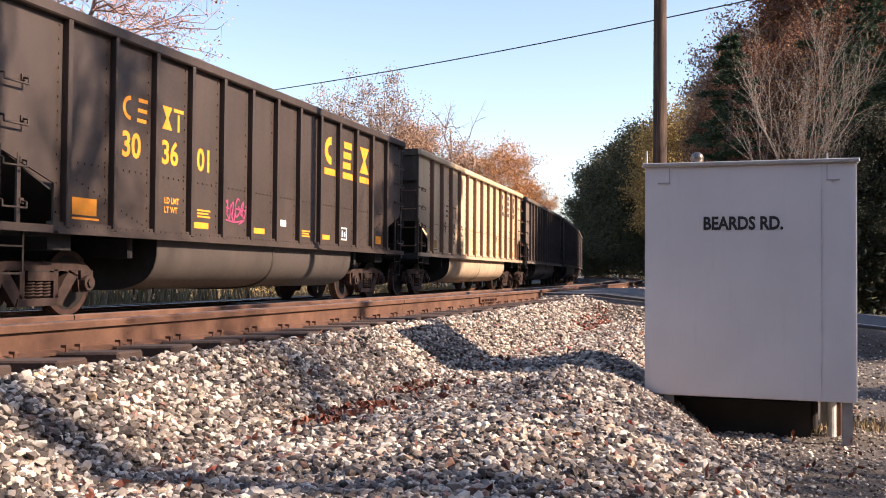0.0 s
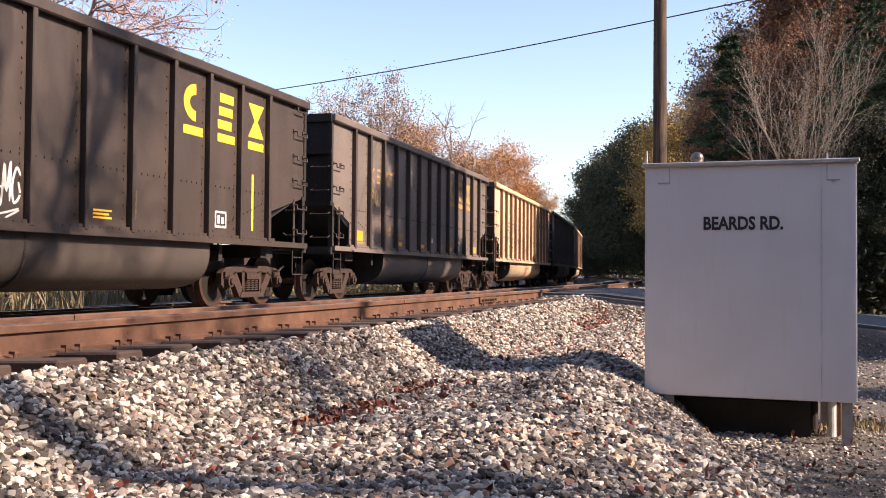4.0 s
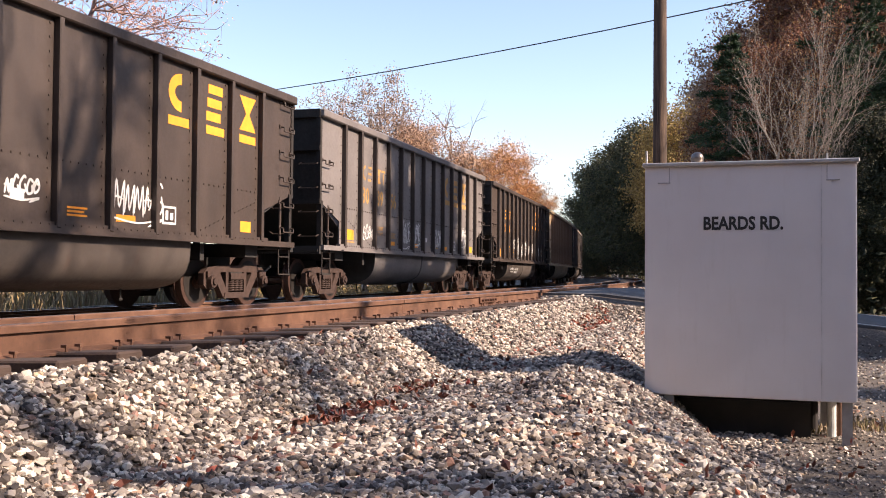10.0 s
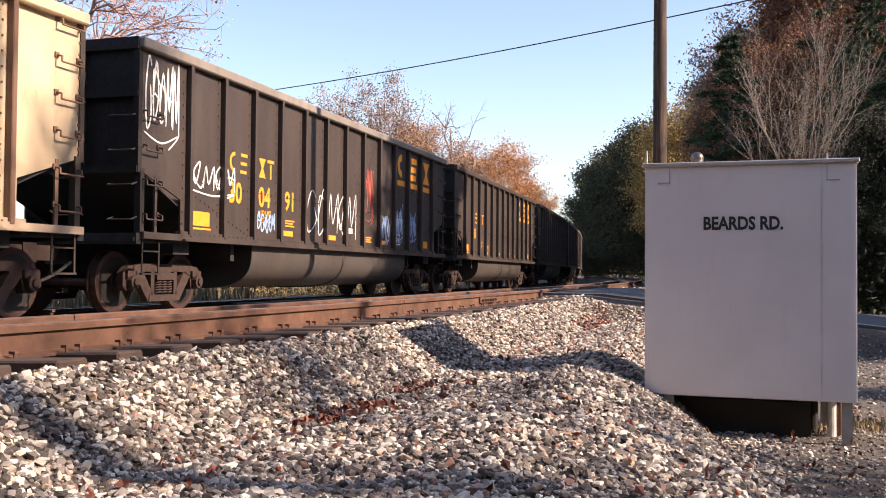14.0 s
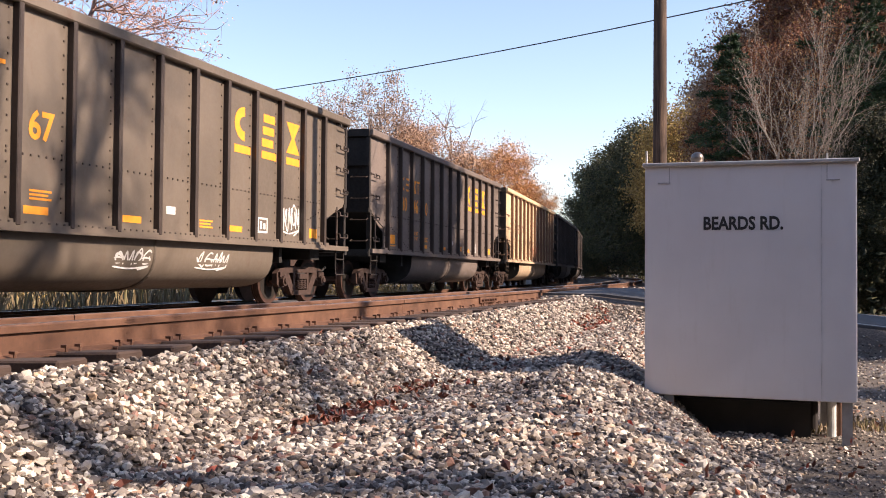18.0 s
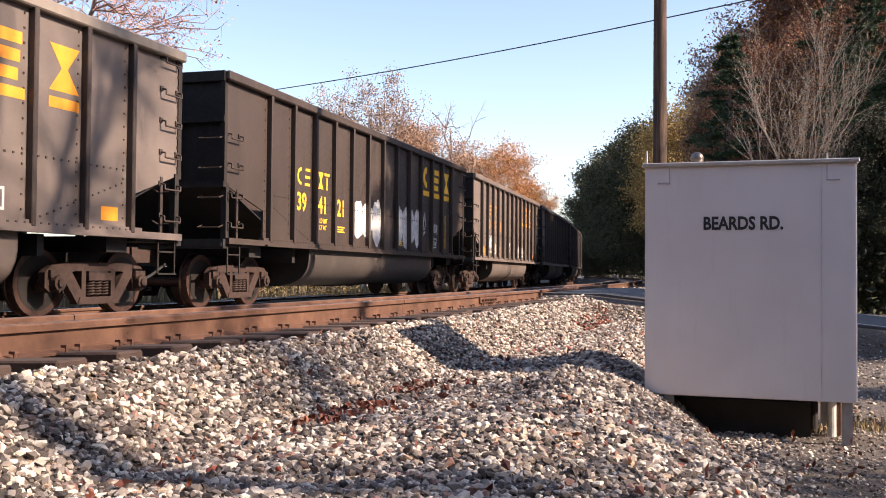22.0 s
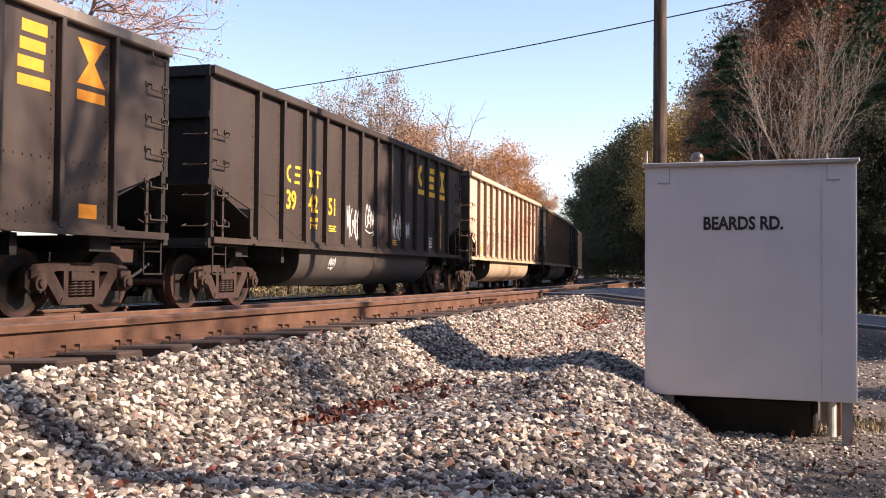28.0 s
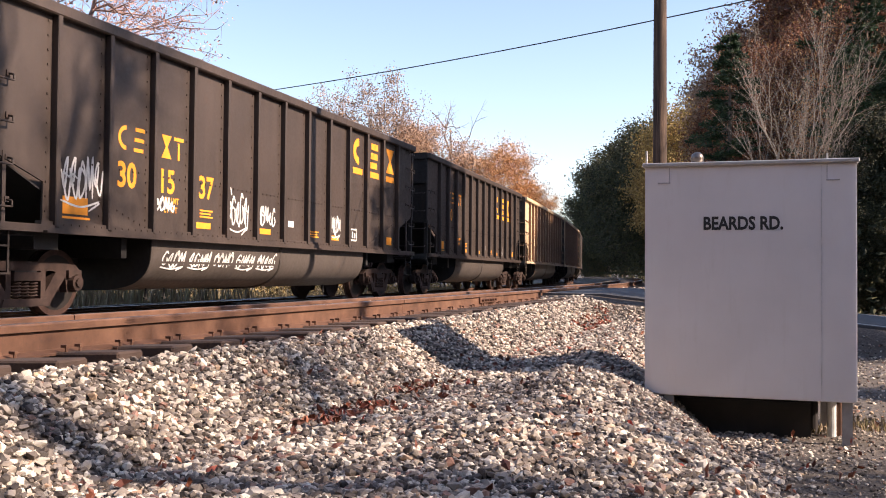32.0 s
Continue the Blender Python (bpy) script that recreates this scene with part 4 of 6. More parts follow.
def letter_car(car, family, number, mat, patch_mat):
    """Number, initials, mark and small patches by the car's family."""
    if family == 0:
        zi, zn, first, zm = 2.78, 2.26, 8, 2.92
    elif family == 1:
        zi, zn, first, zm = 2.34, 1.82, 9, 3.1
    else:
        zi, zn, first, zm = 2.36, 1.86, 9, 3.02
    for key, panel, dx in (("initial_arc", 2, 0.27), ("initial_bars", 2, 0.63), ("initial_glass", 3, 0.27), ("initial_wedge", 3, 0.59)):
        paint_on(car, "initial_block", MARKS[key], panel, dx, zi, mat)
    for k in range(3):
        pair = number[2 * k:2 * k + 2]
        if pair.strip():
            paint_on(car, "car_number", digits(pair), 2 + k, 0.27, zn, mat)
    for k, key in enumerate(("mark_c", "mark_s", "mark_x")):
        paint_on(car, "rail_mark", MARKS[key], first + 1 + k, 0.35, zm, mat)
    if family == 2:
        paint_on(car, "reflector_bar", PATCH["tall_bar"], 1, 0.1, 1.42, patch_mat)
        paint_on(car, "reflector_bar", PATCH["tall_bar"], 12, 0.5, 1.36, patch_mat)
        for p in (4, 6, 9):
            paint_on(car, "reflector_bar", PATCH["short_bar"], p, 0.12, 1.36, patch_mat)
        paint_on(car, "label_box", PATCH["label_box"], 11, 0.3, 1.36, CHALK)
    else:
        paint_on(car, "reflector_patch", PATCH["patch"], 1, 0.2, 1.36, patch_mat)
        for p in (4, 6, 9):
            paint_on(car, "reflector_patch", PATCH["strip_patch"], p, 0.2, 1.32, patch_mat)
        paint_on(car, "reflector_patch", PATCH["end_patch"], 12, 0.42, 1.32, patch_mat)
        paint_on(car, "paper_patch", PATCH["small_patch"], 7, 0.3, 1.5, CHALK)
        paint_on(car, "label_box", PATCH["label_box"], 10, 0.24, 1.34, CHALK if mat is not DULL else DULL)
        paint_on(car, "fine_print", PATCH["fine_line"], 1, 0.2, 1.3, mat)
    paint_on(car, "load_limit", digits("LD LMT", 0.09), 3, 0.36, 1.66, mat)
    paint_on(car, "load_limit", digits("LT WT", 0.09), 3, 0.36, 1.52, mat)
    paint_on(car, "fine_print", PATCH["fine_print"], 4, 0.3, 1.5, mat)
    paint_on(car, "fine_print", PATCH["fine_print"], 8, 0.25, 1.34, mat)


# family, number, letter paint, patch paint
O, Y, F, D = ORANGE, YELLOW, FADED, DULL
MARKINGS = [(0, "303601", O, O), (1, "398012", D, F), (0, "305797", F, O), (2, "394313", Y, Y), (0, "30", F, O), (1, "397188", D, F), (1, "302949", O, O), (1, "398664", D, F),
            (1, "300650", O, O), (0, "303956", F, O), (0, "303313", O, O), (1, "397033", D, O), (1, "300491", O, O), (1, "30", O, O), (0, "303184", O, O), (0, "304067", O, O),
            (0, "304610", O, O), (1, "398284", D, F), (0, "304025", O, O), (2, "394121", Y, Y), (0, "304162", O, O), (0, "304351", F, O), (1, "300883", O, O), (1, "30  97", O, O),
            (2, "394251", Y, Y), (1, "398203", D, O), (1, "397687", D, O), (1, "301537", O, O), (0, "30", O, O), (1, "39", D, F), (1, "39", D, F), (0, "30", O, O), (0, "30", F, O)]
for car, (family, number, mat, patch_mat) in zip(TRAIN, MARKINGS):
    letter_car(car, family, number, mat, patch_mat)

# scrawls: car, panel, offset, height of foot, width, height, colour, turns
SCRAWLS = ((0, 5, 0.15, 1.5, 0.7, 0.4, "p", 4), (1, 9, 0.2, 1.75, 0.5, 0.4, "k", 3), (3, 5, 0.1, 1.4, 0.8, 0.55, "w", 5), (3, 6, 0.1, 1.32, 0.8, 0.6, "w", 5),
           (5, 6, 0.2, 1.42, 0.6, 0.4, "k", 4), (5, 10, 0.15, 1.4, 0.6, 0.8, "k", 5), (6, 0, 0.0, 2.7, 0.8, 1.1, "w", 6), (6, 1, 0.15, 1.5, 0.9, 0.6, "w", 5),
           (6, 3, 0.1, 1.3, 0.8, 0.75, "w", 6), (6, 9, 0.1, 1.4, 0.8, 0.6, "w", 4), (6, 10, 0.1, 1.32, 0.6, 0.7, "w", 5), (6, 11, 0.1, 1.35, 0.7, 0.7, "w", 5),
           (7, 7, 0.1, 1.5, 1.9, 0.9, "k", 3), (7, 0, 0.2, 3.1, 0.8, 0.4, "k", 4), (8, 6, 0.1, 1.45, 0.6, 0.7, "w", 6), (8, 7, 0.2, 1.5, 0.6, 0.3, "w", 5), (8, 9, 0.1, 1.35, 1.2, 0.6, "w", 5),
           (9, 2, 0.1, 1.35, 0.9, 0.4, "w", 6), (9, 5, 0.1, 1.3, 0.8, 0.8, "w", 7), (9, 6, 0.1, 1.4, 0.7, 0.6, "w", 6), (9, 8, 0.1, 1.3, 0.8, 0.7, "w", 5), (9, 11, 0.1, 1.5, 0.8, 0.7, "w", 6),
           (10, 4, 0.1, 1.6, 0.8, 0.5, "w", 6), (10, 5, 0.1, 1.3, 0.8, 0.9, "w", 6), (10, 6, 0.1, 1.45, 0.8, 0.5, "w", 6), (10, 7, 0.1, 1.3, 0.8, 0.9, "w", 6), (10, 8, 0.1, 1.45, 0.7, 0.45, "w", 5),
           (10, 9, 0.1, 1.3, 0.7, 0.8, "w", 5), (10, 11, 0.1, 1.4, 0.8, 0.5, "w", 6), (10, 12, 0.05, 1.4, 0.8, 0.5, "w", 6), (11, 2, 0.1, 1.3, 0.9, 0.5, "k", 6), (11, 5, 0.1, 1.35, 2.9, 0.85, "k", 5),
           (11, 1, 0.1, 1.75, 0.9, 0.4, "k", 4), (11, 9, 0.1, 1.5, 1.6, 0.5, "k", 6), (12, 0, -0.1, 2.6, 0.9, 1.2, "w", 5), (12, 1, 0.1, 1.9, 1.4, 0.6, "w", 4), (12, 5, 0.1, 1.3, 2.7, 1.2, "w", 5),
           (12, 8, 0.1, 1.9, 0.7, 1.3, "r", 8), (12, 9, 0.2, 1.4, 0.6, 0.7, "b", 5), (12, 3, 0.2, 1.35, 0.7, 0.4, "b", 6), (12, 10, 0.2, 1.5, 0.6, 0.9, "b", 5), (12, 11, 0.2, 1.5, 0.6, 0.8, "b", 5),
           (14, 2, 0.1, 1.6, 0.8, 0.7, "w", 5), (14, 5, 0.1, 1.4, 0.8, 0.8, "w", 6), (14, 11, 0.2, 1.7, 0.6, 0.3, "g", 5), (14, 12, 0.2, 1.4, 0.4, 0.6, "w", 4), (15, 2, 0.1, 1.65, 0.8, 0.35, "y", 6),
           (15, 2, 0.15, 1.32, 0.8, 0.3, "y", 6), (15, 1, 0.1, 2.2, 0.8, 1.4, "o", 6), (15, 11, 0.1, 1.4, 0.8, 0.6, "w", 5), (17, 5, 0.1, 1.35, 0.8, 0.4, "k", 5), (17, 5, 0.1, 1.8, 0.8, 0.5, "k", 5),
           (17, 6, 0.1, 1.35, 0.8, 0.7, "r", 6), (17, 7, 0.1, 1.5, 0.8, 0.7, "r", 6), (17, 8, 0.1, 1.8, 0.8, 0.4, "k", 4), (17, 9, 0.1, 1.5, 0.7, 0.4, "k", 5), (17, 11, 0.1, 1.4, 0.8, 0.5, "k", 5),
           (18, 5, 0.15, 1.4, 0.6, 0.75, "w", 8), (19, 11, 0.3, 1.7, 0.4, 0.4, "w", 4), (19, 9, 0.9, 1.75, 0.7, 0.6, "w", 3), (20, 2, 0.2, 1.45, 0.9, 0.6, "w", 5), (20, 3, 0.1, 1.4, 0.7, 0.35, "w", 5),
           (20, 6, 0.1, 1.5, 0.7, 0.4, "w", 5), (20, 8, 0.2, 1.35, 0.7, 0.5, "w", 5), (20, 9, 0.1, 1.4, 1.0, 0.5, "w", 5), (22, 5, 0.2, 1.6, 0.9, 0.7, "w", 5), (23, 8, 0.2, 1.5, 0.9, 0.6, "w", 7),
           (24, 5, 0.0, 1.3, 1.1, 1.0, "w", 7), (24, 6, 0.4, 1.6, 0.7, 0.7, "w", 4), (24, 8, 0.1, 1.35, 0.8, 0.8, "w", 6), (24, 9, 0.1, 1.5, 0.5, 0.5, "w", 5), (25, 5, 0.1, 1.9, 3.6, 1.5, "r", 4),
           (25, 8, 0.3, 2.3, 3.0, 1.0, "r", 3), (25, 2, 0.1, 1.35, 0.8, 0.4, "k", 6), (26, 9, 0.1, 1.5, 0.6, 0.5, "k", 5), (26, 10, 0.1, 1.5, 0.6, 0.5, "k", 5), (26, 12, 0.1, 1.5, 0.7, 0.5, "k", 5),
           (27, 1, 0.15, 1.5, 0.8, 0.7, "w", 5), (27, 5, 0.1, 1.35, 0.7, 0.7, "w", 6), (27, 6, 0.1, 1.45, 0.7, 0.4, "w", 6), (27, 9, 0.1, 1.4, 0.6, 0.5, "w", 5), (27, 3, 0.1, 1.5, 0.5, 0.25, "w", 4))
for k, (number, panel, dx, z, w, h, colour, turns) in enumerate(SCRAWLS):
    thin = 0.05 if number == 25 and colour == "r" else 0.024 if colour in "kr" else 0.033
    paint_on(TRAIN[number], "scrawl", scrawl(100 + k, w, h, turns, thin), panel, dx, z, SPRAY[colour], y=-SIDE_Y - 0.008)
for k, (panel, w, n) in enumerate(((5, 1.9, 3), (8, 1.95, 4))):
    paint_on(TRAIN[19], "scrawl", blobs(60 + k, w, 1.15, n), panel, 0.15, 1.27, CHALK, "fat white rounded scrawl")

# scrawls low on the tubs: car, place along it, width, height, colour, turns
TUB_SCRAWLS = ((5, -0.4, 0.8, 0.3, "r", 6), (10, -2.9, 0.7, 0.25, "w", 5), (10, -1.9, 0.7, 0.25, "w", 5), (15, -0.95, 0.85, 0.28, "w", 4), (15, 1.15, 0.95, 0.3, "w", 4), (24, -2.7, 0.35, 0.3, "w", 3),
               (27, -3.9, 0.62, 0.3, "w", 4), (27, -3.15, 0.62, 0.3, "w", 4), (27, -2.4, 0.62, 0.3, "w", 4), (27, -1.65, 0.62, 0.3, "w", 4), (27, -0.9, 0.7, 0.3, "w", 5))
for k, (number, x, w, h, colour, turns) in enumerate(TUB_SCRAWLS):
    ob = paint_on(TRAIN[number], "scrawl", scrawl(300 + k, w, h, turns, 0.03), 7, 0, SILL - 0.44, SPRAY[colour])
    ob.matrix_basis = pose(x, -1.41, SILL - 0.44, 15)
ob = paint_on(TRAIN[25], "scrawl", flat(ring_block(0.55, 0.25, 0.05)), 7, 0, SILL - 0.4, CHALK, "white sprayed oval")
ob.matrix_basis = pose(0.75, -1.42, SILL - 0.4, 15)


# ---- signal case beside the track ----
def grey_paint(nt, b):
    v = coords(nt, world_space=False)
    n = noise_tex(nt, v, 1.5, 4, 0.5)
    f = noise_tex(nt, coords(nt, (3, 3, 0.5), False), 4, 6, 0.7)
    c = ramp(nt, n, [(0.3, (0.64, 0.618, 0.625)), (0.7, (0.72, 0.697, 0.704))])
    c = mixed(nt, ramp(nt, f, [(0.55, (0, 0, 0)), (0.85, (0.35, 0.35, 0.35))]), c, (0.5, 0.46, 0.42))
    nt.links.new(c, b.inputs["Base Color"])
    b.inputs["Roughness"].default_value = 0.5
    bump(nt, b, noise_tex(nt, v, 30, 3), 0.06, 0.003)


CASE_PAINT = node_mat("pale_grey_case_paint", grey_paint)
BARE_METAL = plain("dull_aluminium", (0.5, 0.49, 0.48), 0.45, 0.6, 0.2)
BLACK_PAINT = plain("black_letter_paint", (0.02, 0.02, 0.022), 0.6)


DEPTH = 1.02


def build_case():
    w, d, z0, z1 = 1.63, DEPTH, -0.355, 1.525
    s_front, u_mid = 7.95, 0.125
    m = on_line(s_front, u_mid)
    case = thing("signal_case", "pale grey painted metal railway signal case on short steel legs", "equipment cabinet", m=m)
    # local x runs along the track away from the camera, local y to the left
    bm = BM()
    box(bm, (d / 2, 0, (z0 + z1) / 2), (d, w, z1 - z0))
    bmesh.ops.bevel(bm, geom=bm.edges[:], offset=0.008, segments=2, affect="EDGES")
    part("cabinet_body", bm, CASE_PAINT, case)
    bm = BM()
    box(bm, (d / 2, 0, z1 + 0.016), (d + 0.06, w + 0.04, 0.032))
    bmesh.ops.bevel(bm, geom=bm.edges[:], offset=0.006, segments=1, affect="EDGES")
    part("lid", bm, BARE_METAL, case, "thin bright metal lid")
    bm = BM()
    box(bm, (-0.003, -0.555, (z0 + z1) / 2), (0.004, 0.006, z1 - z0 - 0.04))
    part("door_seam", bm, plain("seam_grey", (0.56, 0.55, 0.55), 0.6), case)
    for y in (0.66, -0.64):
        bm = BM()
        box(bm, (-0.002, y, z1 - 0.07), (0.004, 0.085, 0.12))
        bracket = part("lifting_bracket", bm, CASE_PAINT, case)
        # shadow below and beside the bracket, drawn as thin dark grey strips
        bm = BM()
        box(bm, (-0.005, y, z1 - 0.135), (0.006, 0.1, 0.01))
        box(bm, (-0.005, y - math.copysign(0.043, y), z1 - 0.07), (0.005, 0.005, 0.12))
        part("bracket_edge", bm, plain("shadow_gap_grey", (0.3, 0.29, 0.29), 0.7), bracket)
    for x, y, bottom in ((0.06, 0.62, -0.75), (0.06, -0.745, -0.8), (DEPTH - 0.08, -0.64, -0.8), (DEPTH - 0.08, 0.7, -0.8)):
        bm = BM()
        box(bm, (x, y, (bottom + z0) / 2), (0.06, 0.075, z0 - bottom))
        box(bm, (x, y, bottom + 0.1), (0.12, 0.12, 0.012))
        part("leg", bm, plain("galvanised_leg", (0.3, 0.29, 0.28), 0.6, 0.3), case)
    # black block added in place of the deep shade under the case
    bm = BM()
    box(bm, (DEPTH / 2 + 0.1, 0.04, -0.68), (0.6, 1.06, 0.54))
    part("cable_chute", bm, plain("under_case_shade_black", (0.015, 0.014, 0.014), 0.8), case, "black block standing in for the shade below the case")
    bm = BM()
    rod(bm, (0.62, -0.52, -0.9), (0.62, -0.52, z0), 0.045, 12)
    part("dark_conduit", bm, plain("black_conduit_steel", (0.02, 0.014, 0.014), 0.7), case, "dark steel cable pipe below the case")
    bm = BM()
    rod(bm, (0.45, -0.66, -0.85), (0.45, -0.66, z0), 0.035, 12)
    part("white_conduit", bm, plain("white_plastic", (0.75, 0.76, 0.74), 0.4), case, "white plastic conduit pipe")
    bm = BM()
    rod(bm, (0.5, -0.72, -0.85), (0.5, -0.72, z0), 0.03, 10)
    part("rusty_conduit", bm, RUST, case, "rusty steel conduit pipe")
    bm = BM()
    rod(bm, (0.3, 0.41, z1 + 0.03), (0.3, 0.41, z1 + 0.06), 0.02, 10)
    bmesh.ops.create_uvsphere(bm, u_segments=14, v_segments=8, radius=0.056, matrix=Matrix.Translation((0.3, 0.41, z1 + 0.098)))
    part("vent_cap", bm, plain("dark_cast_metal", (0.2, 0.17, 0.15), 0.3, 0.9), case, "round metal vent cap", smooth=True)
    for x, y, h, lean in ((0.02, 0.805, 0.11, 0.0), (0.4, 0.77, 0.05, 0.03), (0.03, -0.6, 0.05, 0.0)):
        bm = BM()
        rod(bm, (x, y, z1 + 0.02), (x, y - lean, z1 + 0.03 + h), 0.008, 6)
        part("lid_pin", bm, BARE_METAL, case)
    words = part("lettering", text_mesh("BEARDS RD.", 0.102, BLACK_PAINT, squeeze=0.79, thick=0.005), None, case, "black stencilled letters")
    words.matrix_basis = pose(-0.004, 0.343, 1.005, 0, 0, -90)


build_case()


# ---- pole and wire ----
def pole_wood(nt, b):
    g = noise_tex(nt, coords(nt, (14, 14, 0.8), False), 1.5, 7, 0.7)
    n = noise_tex(nt, coords(nt, world_space=False), 0.8, 3)
    c = ramp(nt, g, [(0.3, (0.016, 0.009, 0.006)), (0.52, (0.065, 0.038, 0.025)), (0.72, (0.2, 0.125, 0.08))])
    c = mixed(nt, ramp(nt, n, [(0.45, (0, 0, 0)), (0.7, (0.5, 0.5, 0.5))]), c, (0.045, 0.03, 0.022))
    nt.links.new(c, b.inputs["Base Color"])
    b.inputs["Roughness"].default_value = 0.85
    bump(nt, b, g, 0.5, 0.01)


def build_pole(x, y, top, r, label):
    z0 = float(ground_z(np.array(x), np.array(y))) - 0.3
    p = thing("utility_pole", label, "pole", m=pose(x, y, 0))
    bm = BM()
    n = 10
    rng = random.Random(5)
    rings = []
    for k in range(n + 1):
        z = z0 + (top - z0) * k / n
        rr = r * (1.08 - 0.16 * k / n)
        rings.append([bm.verts.new((rr * math.cos(a) * rng.uniform(0.97, 1.03), rr * math.sin(a) * rng.uniform(0.97, 1.03), z)) for a in [i * math.tau / 16 for i in range(16)]])
    for r1, r2 in zip(rings, rings[1:]):
        for i in range(16):
            bm.faces.new((r1[i], r1[(i + 1) % 16], r2[(i + 1) % 16], r2[i]))
    bm.faces.new(rings[-1])
    part("pole_shaft", bm, node_mat("pole_wood", pole_wood), p, smooth=True)
    return p


build_pole(4.01, 17.7, 9.6, 0.122, "tall brown weathered wooden utility pole behind the case")


def build_wire(pts, sag, r):
    cu = bpy.data.curves.new("overhead_wire", "CURVE")
    cu.dimensions, cu.bevel_depth, cu.bevel_resolution = "3D", r, 1
    for a, b2 in zip(pts, pts[1:]):
        sp = cu.splines.new("POLY")
        n = 16
        sp.points.add(n)
        for k in range(n + 1):
            f = k / n
            p = Vector(a).lerp(Vector(b2), f)
            sp.points[k].co = (p.x, p.y, p.z - sag * 4 * f * (1 - f), 1)
    cu.materials.append(plain("black_cable", (0.02, 0.02, 0.022), 0.5))
    dg_ob = bpy.data.objects.new("overhead_wire", cu)
    scene.collection.objects.link(dg_ob)
    me = bpy.data.meshes.new_from_object(dg_ob.evaluated_get(bpy.context.evaluated_depsgraph_get()))
    bpy.data.objects.remove(dg_ob)
    tagged(new("overhead_wire", me), "thin black overhead cable strung across the tracks from a pole", "cable")


build_wire([(-40.0, 54.9, 8.0), (-9.855, 31.0, 5.956), (7.814, 17.0, 6.106), (30.0, -0.6, 8.0)], 0.25, 0.013)


# ---- trees ----
def bark(nt, b, base=(0.16, 0.12, 0.09)):
    g = noise_tex(nt, coords(nt, (5, 5, 1), False), 3, 6, 0.7)
    nt.links.new(ramp(nt, g, [(0.3, tuple(c * 0.5 for c in base)), (0.7, tuple(c * 1.4 for c in base))]), b.inputs["Base Color"])
    b.inputs["Roughness"].default_value = 0.9
    bump(nt, b, g, 0.4, 0.02)


BARK = node_mat("brown_bark", bark)
PINK_BARK = node_mat("pinkish_bark", lambda nt, b: bark(nt, b, (0.3, 0.2, 0.17)))
GREY_BARK = node_mat("grey_bark", lambda nt, b: bark(nt, b, (0.27, 0.22, 0.19)))
PALE_BARK = node_mat("pale_bark", lambda nt, b: bark(nt, b, (0.34, 0.28, 0.22)))
BEIGE_BARK = node_mat("beige_bark", lambda nt, b: bark(nt, b, (0.32, 0.26, 0.21)))


def leaf_mat(name, stops):
    def build(nt, b):
        g = nt.nodes.new("ShaderNodeNewGeometry")
        o = nt.nodes.new("ShaderNodeObjectInfo")
        c = ramp(nt, g.outputs["Random Per Island"], stops)
        hsv = nt.nodes.new("ShaderNodeHueSaturation")
        nt.links.new(c, hsv.inputs["Color"])
        mr = add(nt, "MapRange")
        mr.inputs["To Min"].default_value, mr.inputs["To Max"].default_value = 0.75, 1.25
        nt.links.new(o.outputs["Random"], mr.inputs[0])
        nt.links.new(mr.outputs[0], hsv.inputs["Value"])
        nt.links.new(hsv.outputs[0], b.inputs["Base Color"])
        b.inputs["Roughness"].default_value = 0.75
    return node_mat(name, build)


LEAF = {
    "brown": leaf_mat("brown_oak_leaves", [(0.0, (0.1, 0.05, 0.025)), (0.4, (0.19, 0.085, 0.04)), (0.8, (0.28, 0.13, 0.06)), (1.0, (0.36, 0.2, 0.08))]),
    "russet": leaf_mat("russet_oak_leaves", [(0.0, (0.09, 0.034, 0.018)), (0.45, (0.19, 0.07, 0.036)), (0.8, (0.32, 0.125, 0.055)), (1.0, (0.44, 0.24, 0.08))]),
    "tawny": leaf_mat("tawny_thin_leaves", [(0.0, (0.26, 0.155, 0.11)), (0.5, (0.42, 0.27, 0.185)), (1.0, (0.55, 0.36, 0.21))]),
    "orange": leaf_mat("orange_autumn_leaves", [(0.0, (0.34, 0.14, 0.05)), (0.5, (0.58, 0.27, 0.1)), (1.0, (0.72, 0.43, 0.19))]),
    "pink": leaf_mat("dull_pink_leaves", [(0.0, (0.26, 0.13, 0.11)), (0.5, (0.42, 0.24, 0.21)), (1.0, (0.5, 0.33, 0.24))]),
    "green": leaf_mat("dark_green_leaves", [(0.0, (0.018, 0.021, 0.009)), (0.5, (0.042, 0.047, 0.018)), (1.0, (0.095, 0.088, 0.034))]),
    "needle": leaf_mat("pine_needles", [(0.0, (0.015, 0.03, 0.012)), (0.6, (0.03, 0.06, 0.022)), (1.0, (0.06, 0.09, 0.035))]),
    "yellow": leaf_mat("yellow_brown_leaves", [(0.0, (0.16, 0.1, 0.03)), (0.5, (0.3, 0.2, 0.06)), (1.0, (0.42, 0.3, 0.1))]),
}


